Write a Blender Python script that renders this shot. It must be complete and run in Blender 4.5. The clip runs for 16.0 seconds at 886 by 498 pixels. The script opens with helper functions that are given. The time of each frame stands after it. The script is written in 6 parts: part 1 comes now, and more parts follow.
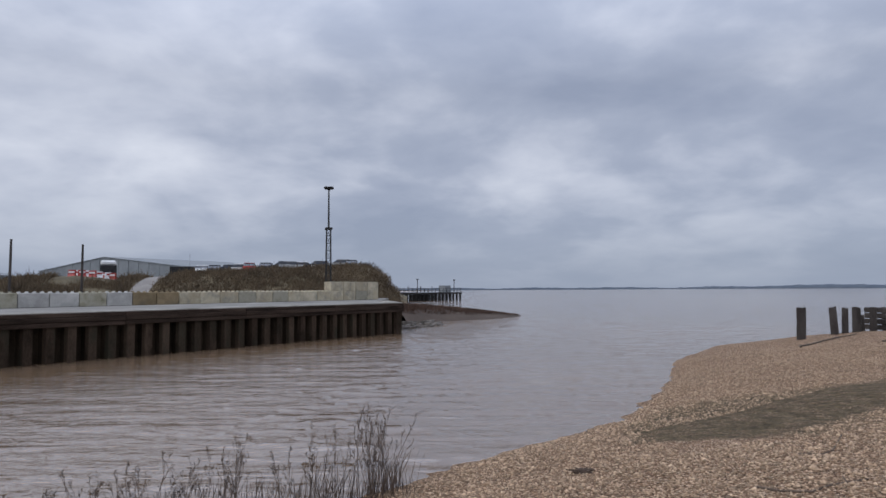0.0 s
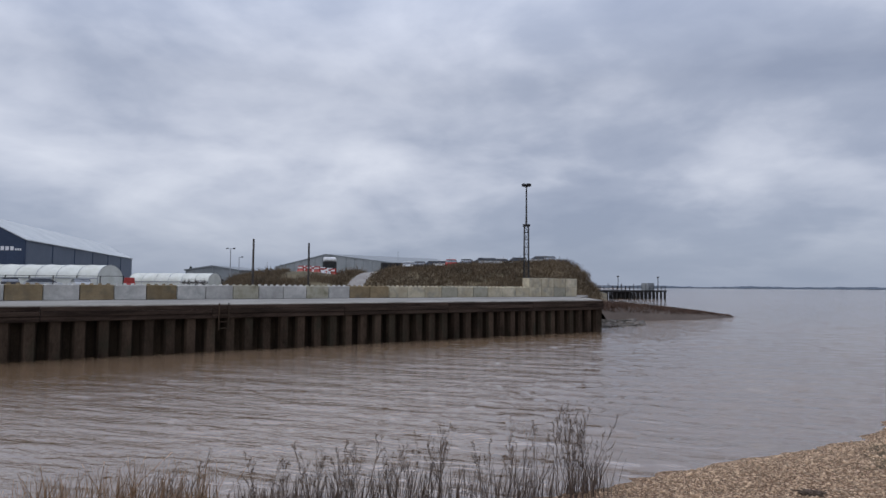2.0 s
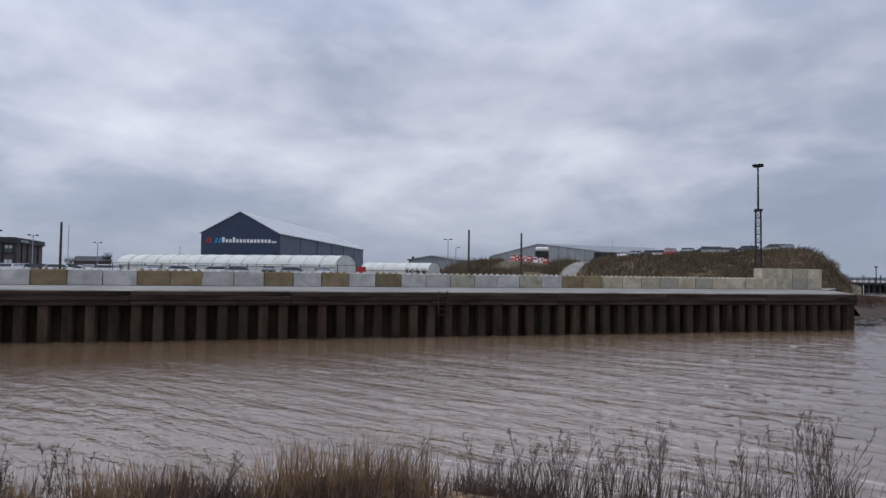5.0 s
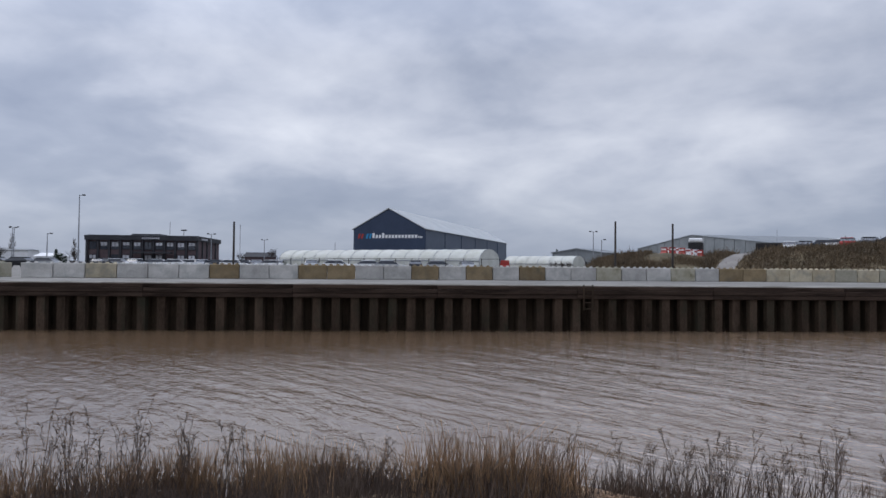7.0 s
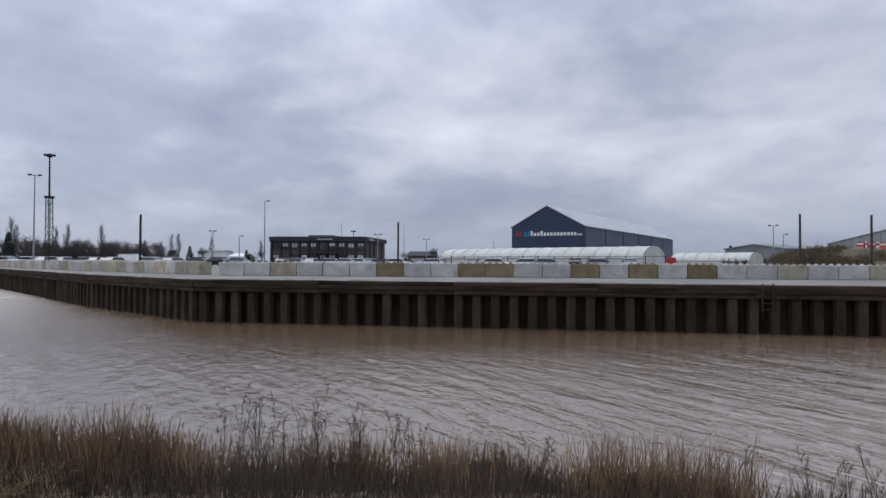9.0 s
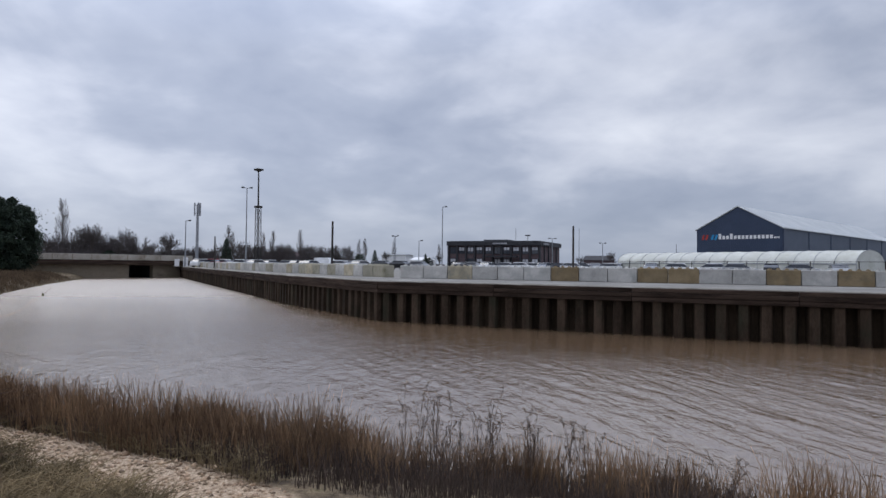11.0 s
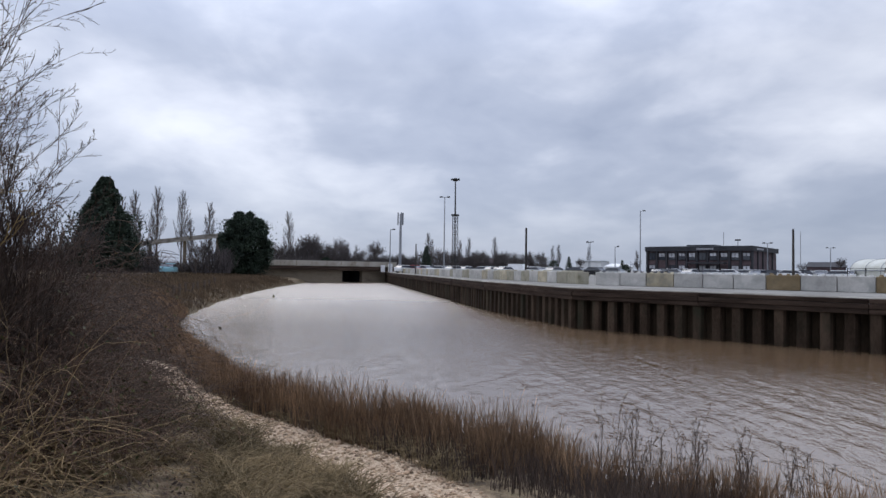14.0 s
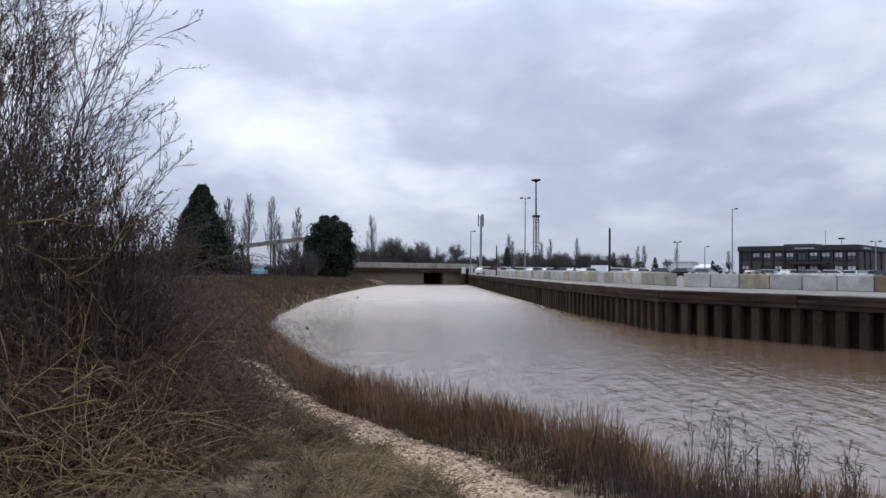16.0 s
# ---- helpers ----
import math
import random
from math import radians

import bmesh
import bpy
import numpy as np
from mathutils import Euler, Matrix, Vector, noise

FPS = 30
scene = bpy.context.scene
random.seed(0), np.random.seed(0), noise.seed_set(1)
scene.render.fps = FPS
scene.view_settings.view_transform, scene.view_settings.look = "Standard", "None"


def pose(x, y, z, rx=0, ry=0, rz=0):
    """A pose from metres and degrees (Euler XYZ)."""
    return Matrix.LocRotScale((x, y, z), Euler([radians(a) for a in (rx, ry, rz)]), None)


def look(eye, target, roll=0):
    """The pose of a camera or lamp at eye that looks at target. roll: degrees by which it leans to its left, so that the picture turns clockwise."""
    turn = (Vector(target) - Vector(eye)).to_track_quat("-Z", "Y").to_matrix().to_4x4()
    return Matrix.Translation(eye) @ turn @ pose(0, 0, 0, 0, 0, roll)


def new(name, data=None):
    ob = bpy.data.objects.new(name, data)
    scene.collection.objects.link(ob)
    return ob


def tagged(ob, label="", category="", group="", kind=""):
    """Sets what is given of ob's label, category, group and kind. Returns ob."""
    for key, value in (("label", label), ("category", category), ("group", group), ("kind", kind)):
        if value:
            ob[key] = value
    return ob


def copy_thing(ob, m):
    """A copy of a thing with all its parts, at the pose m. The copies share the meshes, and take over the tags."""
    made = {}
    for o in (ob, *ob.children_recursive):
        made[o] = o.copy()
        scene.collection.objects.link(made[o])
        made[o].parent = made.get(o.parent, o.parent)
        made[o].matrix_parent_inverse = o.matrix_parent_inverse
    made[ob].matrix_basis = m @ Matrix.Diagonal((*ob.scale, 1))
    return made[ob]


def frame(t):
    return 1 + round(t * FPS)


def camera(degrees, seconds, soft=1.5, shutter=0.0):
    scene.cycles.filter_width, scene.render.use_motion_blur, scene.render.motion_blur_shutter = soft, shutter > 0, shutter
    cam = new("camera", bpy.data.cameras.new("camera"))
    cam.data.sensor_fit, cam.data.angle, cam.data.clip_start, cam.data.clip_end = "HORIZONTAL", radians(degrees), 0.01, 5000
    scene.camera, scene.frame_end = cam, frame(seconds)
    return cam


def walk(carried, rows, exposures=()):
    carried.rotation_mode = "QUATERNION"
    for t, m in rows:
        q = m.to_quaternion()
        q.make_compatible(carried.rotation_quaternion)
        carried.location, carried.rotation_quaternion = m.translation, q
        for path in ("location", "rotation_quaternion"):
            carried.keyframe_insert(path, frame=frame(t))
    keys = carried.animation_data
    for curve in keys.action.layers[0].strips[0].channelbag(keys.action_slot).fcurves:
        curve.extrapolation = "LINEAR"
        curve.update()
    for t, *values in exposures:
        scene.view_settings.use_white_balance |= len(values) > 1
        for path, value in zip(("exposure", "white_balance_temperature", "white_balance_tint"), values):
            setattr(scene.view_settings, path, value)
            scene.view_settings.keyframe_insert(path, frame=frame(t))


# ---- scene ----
cam = camera(69.14, 16.0)
EYE = 2.86
PATH = [
    (0.0, 0.10, 3.63, 0.29),
    (0.5, 4.18, 3.48, 0.41),
    (1.0, 8.23, 3.43, 0.28),
    (1.5, 13.36, 3.45, -0.09),
    (2.0, 17.58, 3.30, -0.42),
    (2.5, 21.81, 3.17, -0.64),
    (3.0, 24.59, 2.96, -0.78),
    (5.5, 39.68, 1.97, -0.72),
    (6.0, 43.17, 1.75, -0.61),
    (6.5, 46.55, 1.57, -0.55),
    (7.0, 49.05, 1.45, -0.54),
    (7.5, 52.25, 1.35, -0.46),
    (8.0, 55.45, 1.28, -0.42),
    (8.5, 59.41, 1.14, -0.36),
    (9.0, 63.10, 1.18, -0.29),
    (9.5, 67.40, 1.29, -0.33),
    (10.0, 71.16, 1.33, -0.45),
    (12.5, 88.34, 1.61, -0.75),
    (13.0, 90.90, 1.66, -0.75),
    (13.5, 93.60, 1.72, -0.81),
    (14.0, 95.67, 1.77, -0.85),
    (14.5, 97.53, 1.81, -0.77),
    (15.0, 99.31, 1.83, -0.75),
    (15.5, 101.37, 1.82, -0.72),
    (16.0, 102.85, 1.83, -0.65),
]
walk(cam, [(t, pose(0, 0, EYE, 90 + tilt, lean, turn)) for t, turn, tilt, lean in PATH],
     [(0.0, 0.0), (10.0, 0.0), (12.5, 0.06), (14.5, 0.17), (16.0, 0.24)])

# ---- world and light ----
def world_sky():
    w = bpy.data.worlds.new("overcast_sky")
    scene.world = w
    w.use_nodes = True
    nt = w.node_tree
    nt.nodes.clear()
    N, L = nt.nodes.new, nt.links.new
    out, bg = N("ShaderNodeOutputWorld"), N("ShaderNodeBackground")
    tc, sep = N("ShaderNodeTexCoord"), N("ShaderNodeSeparateXYZ")
    L(tc.outputs["Generated"], sep.inputs[0])

    def m(op, a, b=None, c=None, clamp=False):
        n = N("ShaderNodeMath")
        n.operation, n.use_clamp = op, clamp
        for i, v in enumerate((a, b, c)):
            if v is None:
                continue
            if isinstance(v, (int, float)):
                n.inputs[i].default_value = v
            else:
                L(v, n.inputs[i])
        return n.outputs[0]

    z = m("MAXIMUM", sep.outputs[2], 0.0)
    den = m("ADD", z, 0.30)
    comb = N("ShaderNodeCombineXYZ")
    L(m("DIVIDE", sep.outputs[0], den), comb.inputs[0])
    L(m("DIVIDE", sep.outputs[1], den), comb.inputs[1])
    L(m("MULTIPLY", z, 1.2), comb.inputs[2])

    def cloud(scale, detail, rough, dist, off):
        mp = N("ShaderNodeMapping")
        mp.inputs["Location"].default_value = off
        L(comb.outputs[0], mp.inputs[0])
        n = N("ShaderNodeTexNoise")
        n.inputs["Scale"].default_value = scale
        n.inputs["Detail"].default_value = detail
        n.inputs["Roughness"].default_value = rough
        n.inputs["Distortion"].default_value = dist
        L(mp.outputs[0], n.inputs["Vector"])
        return n.outputs[0]

    big = cloud(0.85, 3.0, 0.42, 0.25, (3.1, 1.7, 0.0))
    mid = cloud(2.3, 6.0, 0.48, 0.3, (-1.3, 4.2, 0.4))
    fine = cloud(8.0, 5.0, 0.5, 0.2, (0.7, 2.2, 1.0))
    v = m("ADD", m("MULTIPLY", big, 0.50), m("ADD", m("MULTIPLY", mid, 0.40), m("MULTIPLY", fine, 0.10)))
    ramp = N("ShaderNodeValToRGB")
    L(v, ramp.inputs[0])
    e = ramp.color_ramp.elements
    e[0].position, e[0].color = 0.365, (0.29, 0.335, 0.45, 1)
    e[1].position, e[1].color = 0.65, (0.70, 0.735, 0.83, 1)
    for p, c in ((0.455, (0.37, 0.415, 0.53, 1)), (0.53, (0.51, 0.55, 0.66, 1))):
        k = e.new(p)
        k.color = c
    # the veil of haze low down
    veil = N("ShaderNodeMixRGB")
    veil.inputs[2].default_value = (0.285, 0.335, 0.44, 1)
    L(ramp.outputs[0], veil.inputs[1])
    f = m("SUBTRACT", 1.0, m("DIVIDE", z, 0.18), clamp=True)
    L(m("MULTIPLY", m("POWER", f, 1.4), 0.92), veil.inputs[0])
    # an overcast sky is brighter overhead
    lift = m("ADD", 1.0, m("MULTIPLY", m("MULTIPLY", m("SUBTRACT", z, 0.30, clamp=True), 1.6), ZENITH))
    # and on the side where the sun stands behind the cloud
    dot = N("ShaderNodeVectorMath")
    dot.operation = "DOT_PRODUCT"
    dot.inputs[1].default_value = SUN
    L(tc.outputs["Generated"], dot.inputs[0])
    lift = m("MULTIPLY", lift, m("ADD", 1.05, m("MULTIPLY", m("POWER", m("MAXIMUM", dot.outputs["Value"], 0.0), 4.0), 0.44)))
    up = N("ShaderNodeMixRGB")
    up.blend_type = "MULTIPLY"
    up.inputs[0].default_value = 1.0
    L(veil.outputs[0], up.inputs[1])
    L(lift, up.inputs[2])
    sky = N("ShaderNodeTexSky")
    sky.sky_type, sky.sun_disc = "NISHITA", False
    sky.sun_elevation, sky.sun_rotation = radians(42), radians(248)
    dim = N("ShaderNodeMixRGB")
    dim.blend_type = "MULTIPLY"
    dim.inputs[0].default_value = 1.0
    dim.inputs[2].default_value = (0.08, 0.08, 0.08, 1)
    L(sky.outputs[0], dim.inputs[1])
    mix = N("ShaderNodeMixRGB")
    mix.inputs[0].default_value = 0.94
    L(dim.outputs[0], mix.inputs[1])
    L(up.outputs[0], mix.inputs[2])
    L(mix.outputs[0], bg.inputs[0])
    bg.inputs[1].default_value = 1.0
    L(bg.outputs[0], out.inputs[0])


ZENITH = 1.6
SUN = Vector((-math.sin(radians(112)) * math.cos(radians(42)), math.cos(radians(112)) * math.cos(radians(42)), math.sin(radians(42))))
world_sky()
sun = new("sun", bpy.data.lights.new("sun", "SUN"))
sun.data.energy, sun.data.angle, sun.data.color = 0.8, radians(35), (1.0, 0.96, 0.9)
sun.matrix_basis = look(tuple(120 * c for c in SUN), (0, 0, 0))

# ---- materials ----
def mat(name, a, b, scale=3.0, rough=0.85, bump=0.25, fine=25.0, metal=0.0, vary=0.0, island=False, stretch=(1, 1, 1), spec=0.35, dirt=None, dirt_scale=0.6, dirt_amount=0.5):
    """Two colours mixed at two scales, with relief; dirt adds a third colour in patches."""
    ma = bpy.data.materials.new(name)
    ma.use_nodes = True
    nt = ma.node_tree
    N, L = nt.nodes.new, nt.links.new
    p = nt.nodes["Principled BSDF"]
    tc, mp = N("ShaderNodeTexCoord"), N("ShaderNodeMapping")
    mp.inputs["Scale"].default_value = stretch
    info = N("ShaderNodeObjectInfo")
    L(tc.outputs["Object"], mp.inputs["Vector"])
    shift = N("ShaderNodeVectorMath")
    shift.operation = "ADD"
    L(mp.outputs[0], shift.inputs[0])
    off = N("ShaderNodeMath")
    off.operation = "MULTIPLY"
    off.inputs[1].default_value = 37.0 if vary else 0.0
    L(info.outputs["Random"], off.inputs[0])
    L(off.outputs[0], shift.inputs[1])

    def noise_at(s, d=6.0, r=0.6):
        n = N("ShaderNodeTexNoise")
        n.inputs["Scale"].default_value, n.inputs["Detail"].default_value, n.inputs["Roughness"].default_value = s, d, r
        L(shift.outputs[0], n.inputs["Vector"])
        return n.outputs[0]

    n1, n2 = noise_at(scale), noise_at(fine, 4.0)
    add = N("ShaderNodeMath")
    add.operation = "MULTIPLY_ADD"
    add.inputs[1].default_value = 0.4
    L(n2, add.inputs[0])
    L(n1, add.inputs[2])
    ramp = N("ShaderNodeValToRGB")
    ramp.color_ramp.elements[0].position, ramp.color_ramp.elements[0].color = 0.5, (*a, 1)
    ramp.color_ramp.elements[1].position, ramp.color_ramp.elements[1].color = 0.9, (*b, 1)
    L(add.outputs[0], ramp.inputs[0])
    col = ramp.outputs[0]
    if dirt:
        n3 = noise_at(dirt_scale, 5.0, 0.65)
        r3 = N("ShaderNodeMapRange")
        r3.inputs["From Min"].default_value, r3.inputs["From Max"].default_value = 0.62 - 0.3 * dirt_amount, 0.72
        L(n3, r3.inputs["Value"])
        mx = N("ShaderNodeMixRGB")
        mx.inputs[2].default_value = (*dirt, 1)
        L(r3.outputs[0], mx.inputs[0])
        L(col, mx.inputs[1])
        col = mx.outputs[0]
    if vary:
        hs = N("ShaderNodeHueSaturation")
        mr = N("ShaderNodeMapRange")
        mr.inputs["To Min"].default_value, mr.inputs["To Max"].default_value = 1 - vary, 1 + vary
        if island:
            L(N("ShaderNodeNewGeometry").outputs["Random Per Island"], mr.inputs["Value"])
        else:
            L(info.outputs["Random"], mr.inputs["Value"])
        L(mr.outputs[0], hs.inputs["Value"])
        L(col, hs.inputs["Color"])
        col = hs.outputs[0]
    L(col, p.inputs["Base Color"])
    p.inputs["Roughness"].default_value, p.inputs["Metallic"].default_value = rough, metal
    p.inputs["Specular IOR Level"].default_value = spec
    if bump:
        bp = N("ShaderNodeBump")
        bp.inputs["Strength"].default_value, bp.inputs["Distance"].default_value = bump, 0.03
        L(add.outputs[0], bp.inputs["Height"])
        L(bp.outputs[0], p.inputs["Normal"])
    return ma


def glow_mat(name, c, s):
    ma = bpy.data.materials.new(name)
    ma.use_nodes = True
    p = ma.node_tree.nodes["Principled BSDF"]
    p.inputs["Base Color"].default_value = (*c, 1)
    p.inputs["Emission Color"].default_value, p.inputs["Emission Strength"].default_value = (*c, 1), s
    return ma


def water_mat():
    ma = bpy.data.materials.new("silty_water")
    ma.use_nodes = True
    nt = ma.node_tree
    N, L = nt.nodes.new, nt.links.new
    p = nt.nodes["Principled BSDF"]
    tc = N("ShaderNodeTexCoord")

    def wave(rot, sx, sy, scale, detail, rough=0.55, dist=0.4):
        mp = N("ShaderNodeMapping")
        mp.inputs["Rotation"].default_value[2] = radians(rot)
        mp.inputs["Scale"].default_value = (sx, sy, 1)
        L(tc.outputs["Object"], mp.inputs[0])
        n = N("ShaderNodeTexNoise")
        n.inputs["Scale"].default_value, n.inputs["Detail"].default_value = scale, detail
        n.inputs["Roughness"].default_value, n.inputs["Distortion"].default_value = rough, dist
        L(mp.outputs[0], n.inputs["Vector"])
        return n.outputs[0]

    def op(o, a, b):
        n = N("ShaderNodeMath")
        n.operation = o
        for i, v in enumerate((a, b)):
            if isinstance(v, (int, float)):
                n.inputs[i].default_value = v
            else:
                L(v, n.inputs[i])
        return n.outputs[0]

    chop = wave(-18, 0.7, 1.4, 3.2, 3.0)
    rip = wave(8, 0.7, 1.3, 9.0, 3.0)
    # gusts roughen some stretches more than others
    gust = wave(40, 1, 1, 0.06, 3.0)
    # short catspaws cover the inner basin
    sx = N("ShaderNodeSeparateXYZ")
    L(tc.outputs["Object"], sx.inputs[0])
    lee = N("ShaderNodeMapRange")
    lee.inputs["From Min"].default_value, lee.inputs["From Max"].default_value = -60, -16
    lee.inputs["To Min"].default_value = 2.8
    L(sx.outputs[0], lee.inputs["Value"])
    h = op("MULTIPLY", op("MULTIPLY", op("ADD", chop, op("MULTIPLY", rip, 0.5)), op("ADD", gust, 0.2)), lee.outputs[0])
    # longer wind waves out on the open water
    out = N("ShaderNodeMapRange")
    out.inputs["From Min"].default_value, out.inputs["From Max"].default_value = -22, 4
    L(sx.outputs[0], out.inputs["Value"])
    swell = op("MULTIPLY", op("MULTIPLY", wave(-6, 0.32, 1.5, 0.75, 3.0, 0.6, 0.3), 6.0), out.outputs[0])
    h = op("ADD", h, swell)
    bp = N("ShaderNodeBump")
    bp.inputs["Strength"].default_value, bp.inputs["Distance"].default_value = 1.0, WAVES
    L(h, bp.inputs["Height"])
    L(bp.outputs[0], p.inputs["Normal"])
    mud = N("ShaderNodeValToRGB")
    mud.color_ramp.elements[0].position, mud.color_ramp.elements[0].color = 0.35, (0.135, 0.085, 0.048, 1)
    mud.color_ramp.elements[1].position, mud.color_ramp.elements[1].color = 0.7, (0.180, 0.122, 0.078, 1)
    L(gust, mud.inputs[0])
    L(mud.outputs[0], p.inputs["Base Color"])
    still = N("ShaderNodeMapRange")
    still.inputs["From Min"].default_value, still.inputs["From Max"].default_value = -62, -18
    still.inputs["To Min"].default_value, still.inputs["To Max"].default_value = 0.30, 0.06
    L(sx.outputs[0], still.inputs["Value"])
    L(still.outputs[0], p.inputs["Roughness"])
    p.inputs["IOR"].default_value = 2.0
    p.inputs["Specular IOR Level"].default_value = 1.0
    return ma


WAVES = 0.045
M_WATER = water_mat()
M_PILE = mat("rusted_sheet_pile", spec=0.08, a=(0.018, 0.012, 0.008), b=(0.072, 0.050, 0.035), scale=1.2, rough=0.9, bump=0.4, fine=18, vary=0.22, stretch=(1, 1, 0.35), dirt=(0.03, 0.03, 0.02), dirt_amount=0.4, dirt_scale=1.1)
M_JETTY = mat("black_wet_timber", (0.012, 0.011, 0.011), (0.035, 0.032, 0.030), 2, 0.9, 0.4, 20, vary=0.2)
# Slimy steel, with the shade of the recesses also put into its colour.
M_SLIME_SHADE = mat("slime_blackened_steel", (0.012, 0.009, 0.006), (0.042, 0.030, 0.020), 1.2, 0.9, 0.4, 18, vary=0.3, spec=0.08, stretch=(1, 1, 0.35))
M_FASCIA = mat("weathered_timber_fascia", (0.014, 0.009, 0.007), (0.072, 0.050, 0.038), 1.6, 0.95, 0.5, 22, vary=0.2, spec=0.08, stretch=(0.25, 0.25, 2.0))
M_CAP = mat("pale_concrete_edge", (0.17, 0.155, 0.132), (0.36, 0.335, 0.295), 1.1, 0.9, 0.4, 14, dirt=(0.085, 0.070, 0.050), dirt_amount=0.55, dirt_scale=0.9, stretch=(0.5, 1, 1.6))
M_YARD = mat("worn_yard_concrete", (0.14, 0.132, 0.118), (0.26, 0.248, 0.226), 0.35, 0.92, 0.3, 6, dirt=(0.14, 0.13, 0.115), dirt_scale=0.12)
M_BLOCKS = {
    "grey": mat("pale_grey_concrete", (0.36, 0.345, 0.32), (0.56, 0.54, 0.505), 1.1, 0.9, 0.35, 20, vary=0.12, dirt=(0.30, 0.30, 0.28), dirt_scale=1.5),
    "ochre": mat("ochre_stained_concrete", (0.16, 0.115, 0.062), (0.27, 0.205, 0.12), 1.3, 0.9, 0.35, 20, vary=0.15, dirt=(0.13, 0.11, 0.075), dirt_scale=1.4),
    "buff": mat("buff_concrete", (0.36, 0.30, 0.20), (0.52, 0.46, 0.34), 1.2, 0.9, 0.35, 20, vary=0.14, dirt=(0.24, 0.23, 0.19), dirt_scale=1.5),
    "mossy": mat("algae_tinged_concrete", (0.27, 0.25, 0.19), (0.45, 0.42, 0.335), 1.2, 0.9, 0.35, 20, vary=0.14, dirt=(0.17, 0.155, 0.095), dirt_scale=1.2),
}
M_STEEL = mat("dark_painted_steel", (0.018, 0.018, 0.020), (0.045, 0.043, 0.042), 3, 0.6, 0.2, 30, metal=0.3)
M_GALV = mat("dull_galvanised_steel", (0.22, 0.23, 0.25), (0.34, 0.35, 0.37), 2, 0.5, 0.1, 30, metal=0.5)
M_POST = mat("tarred_timber", (0.022, 0.018, 0.016), (0.070, 0.060, 0.054), 2, 0.9, 0.5, 25, vary=0.2, stretch=(1, 1, 0.2))
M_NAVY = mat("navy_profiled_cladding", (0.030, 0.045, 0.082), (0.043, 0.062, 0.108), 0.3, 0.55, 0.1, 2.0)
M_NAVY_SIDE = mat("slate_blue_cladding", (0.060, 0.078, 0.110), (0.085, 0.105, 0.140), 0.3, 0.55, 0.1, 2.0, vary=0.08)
M_ROOF = mat("pale_ribbed_roof", (0.42, 0.44, 0.44), (0.55, 0.56, 0.55), 0.2, 0.6, 0.1, 2.0, stretch=(1, 1, 1))
M_PLASTIC = mat("milky_polythene", (0.46, 0.465, 0.42), (0.60, 0.605, 0.56), 0.5, 0.75, 0.2, 4, dirt=(0.45, 0.45, 0.38), dirt_scale=0.35, dirt_amount=0.4)
M_BRICK = mat("dark_brown_brick", (0.072, 0.050, 0.054), (0.122, 0.088, 0.092), 0.8, 0.9, 0.2, 9)
M_TRIM = mat("charcoal_fascia_paint", (0.022, 0.022, 0.026), (0.04, 0.04, 0.045), 0.8, 0.7, 0.1, 9)
M_GLASS = mat("dark_window_glass", (0.03, 0.035, 0.045), (0.06, 0.065, 0.08), 0.5, 0.08, 0.0, 3, spec=0.8)
M_BLIND = mat("pale_window_blind", (0.42, 0.42, 0.45), (0.60, 0.60, 0.63), 0.9, 0.7, 0.0, 5, vary=0.25)
M_GREYCLAD = mat("grey_steel_cladding", (0.15, 0.165, 0.175), (0.22, 0.235, 0.245), 0.15, 0.6, 0.1, 1.5)
M_WHITE = mat("white_paint", (0.66, 0.66, 0.66), (0.78, 0.78, 0.78), 1.5, 0.5, 0.05, 20)
M_RED = mat("red_paint", (0.28, 0.028, 0.024), (0.38, 0.045, 0.038), 1.5, 0.45, 0.05, 20)
M_BLUE = mat("bright_blue_paint", (0.02, 0.20, 0.42), (0.03, 0.27, 0.50), 1.5, 0.45, 0.05, 20)
M_RUBBER = mat("black_rubber", (0.015, 0.015, 0.016), (0.03, 0.03, 0.03), 4, 0.9, 0.2, 30)
M_BARK = mat("grey_brown_bark", (0.048, 0.036, 0.030), (0.105, 0.085, 0.072), 3, 0.95, 0.4, 20, vary=0.15)
M_TWIG = mat("brown_twigs", (0.046, 0.031, 0.023), (0.145, 0.102, 0.076), 2, 0.95, 0.0, 9, vary=0.3, island=True)
M_MARSH = mat("dark_red_marsh_grass", (0.050, 0.030, 0.022), (0.125, 0.076, 0.054), 1, 0.95, 0.0, 6, vary=0.25, island=True)
# Grey-brown twigs, with the haze of distance mixed into the colour.
M_TWIG_FAR = mat("grey_brown_far_twigs", (0.050, 0.043, 0.042), (0.115, 0.098, 0.094), 2, 0.95, 0.0, 9, vary=0.25, island=True)
M_TWIG_TAN = mat("tan_dry_stems", (0.20, 0.130, 0.062), (0.46, 0.33, 0.175), 2, 0.95, 0.0, 9, vary=0.35, island=True)
M_TWIG_RED = mat("reddish_brown_stems", (0.095, 0.055, 0.038), (0.22, 0.135, 0.088), 2, 0.95, 0.0, 9, vary=0.3, island=True)
M_REED = mat("dead_brown_reeds", (0.090, 0.052, 0.030), (0.36, 0.225, 0.125), 1.2, 0.95, 0.0, 9, vary=0.45, island=True)
M_BANK = mat("dull_brown_bank_grass", (0.058, 0.039, 0.024), (0.17, 0.115, 0.066), 0.35, 0.95, 0.0, 4, vary=0.4, island=True)
M_WEED = mat("dead_dark_weed_stems", (0.048, 0.032, 0.025), (0.118, 0.084, 0.064), 1.2, 0.95, 0.0, 9, vary=0.4, island=True)
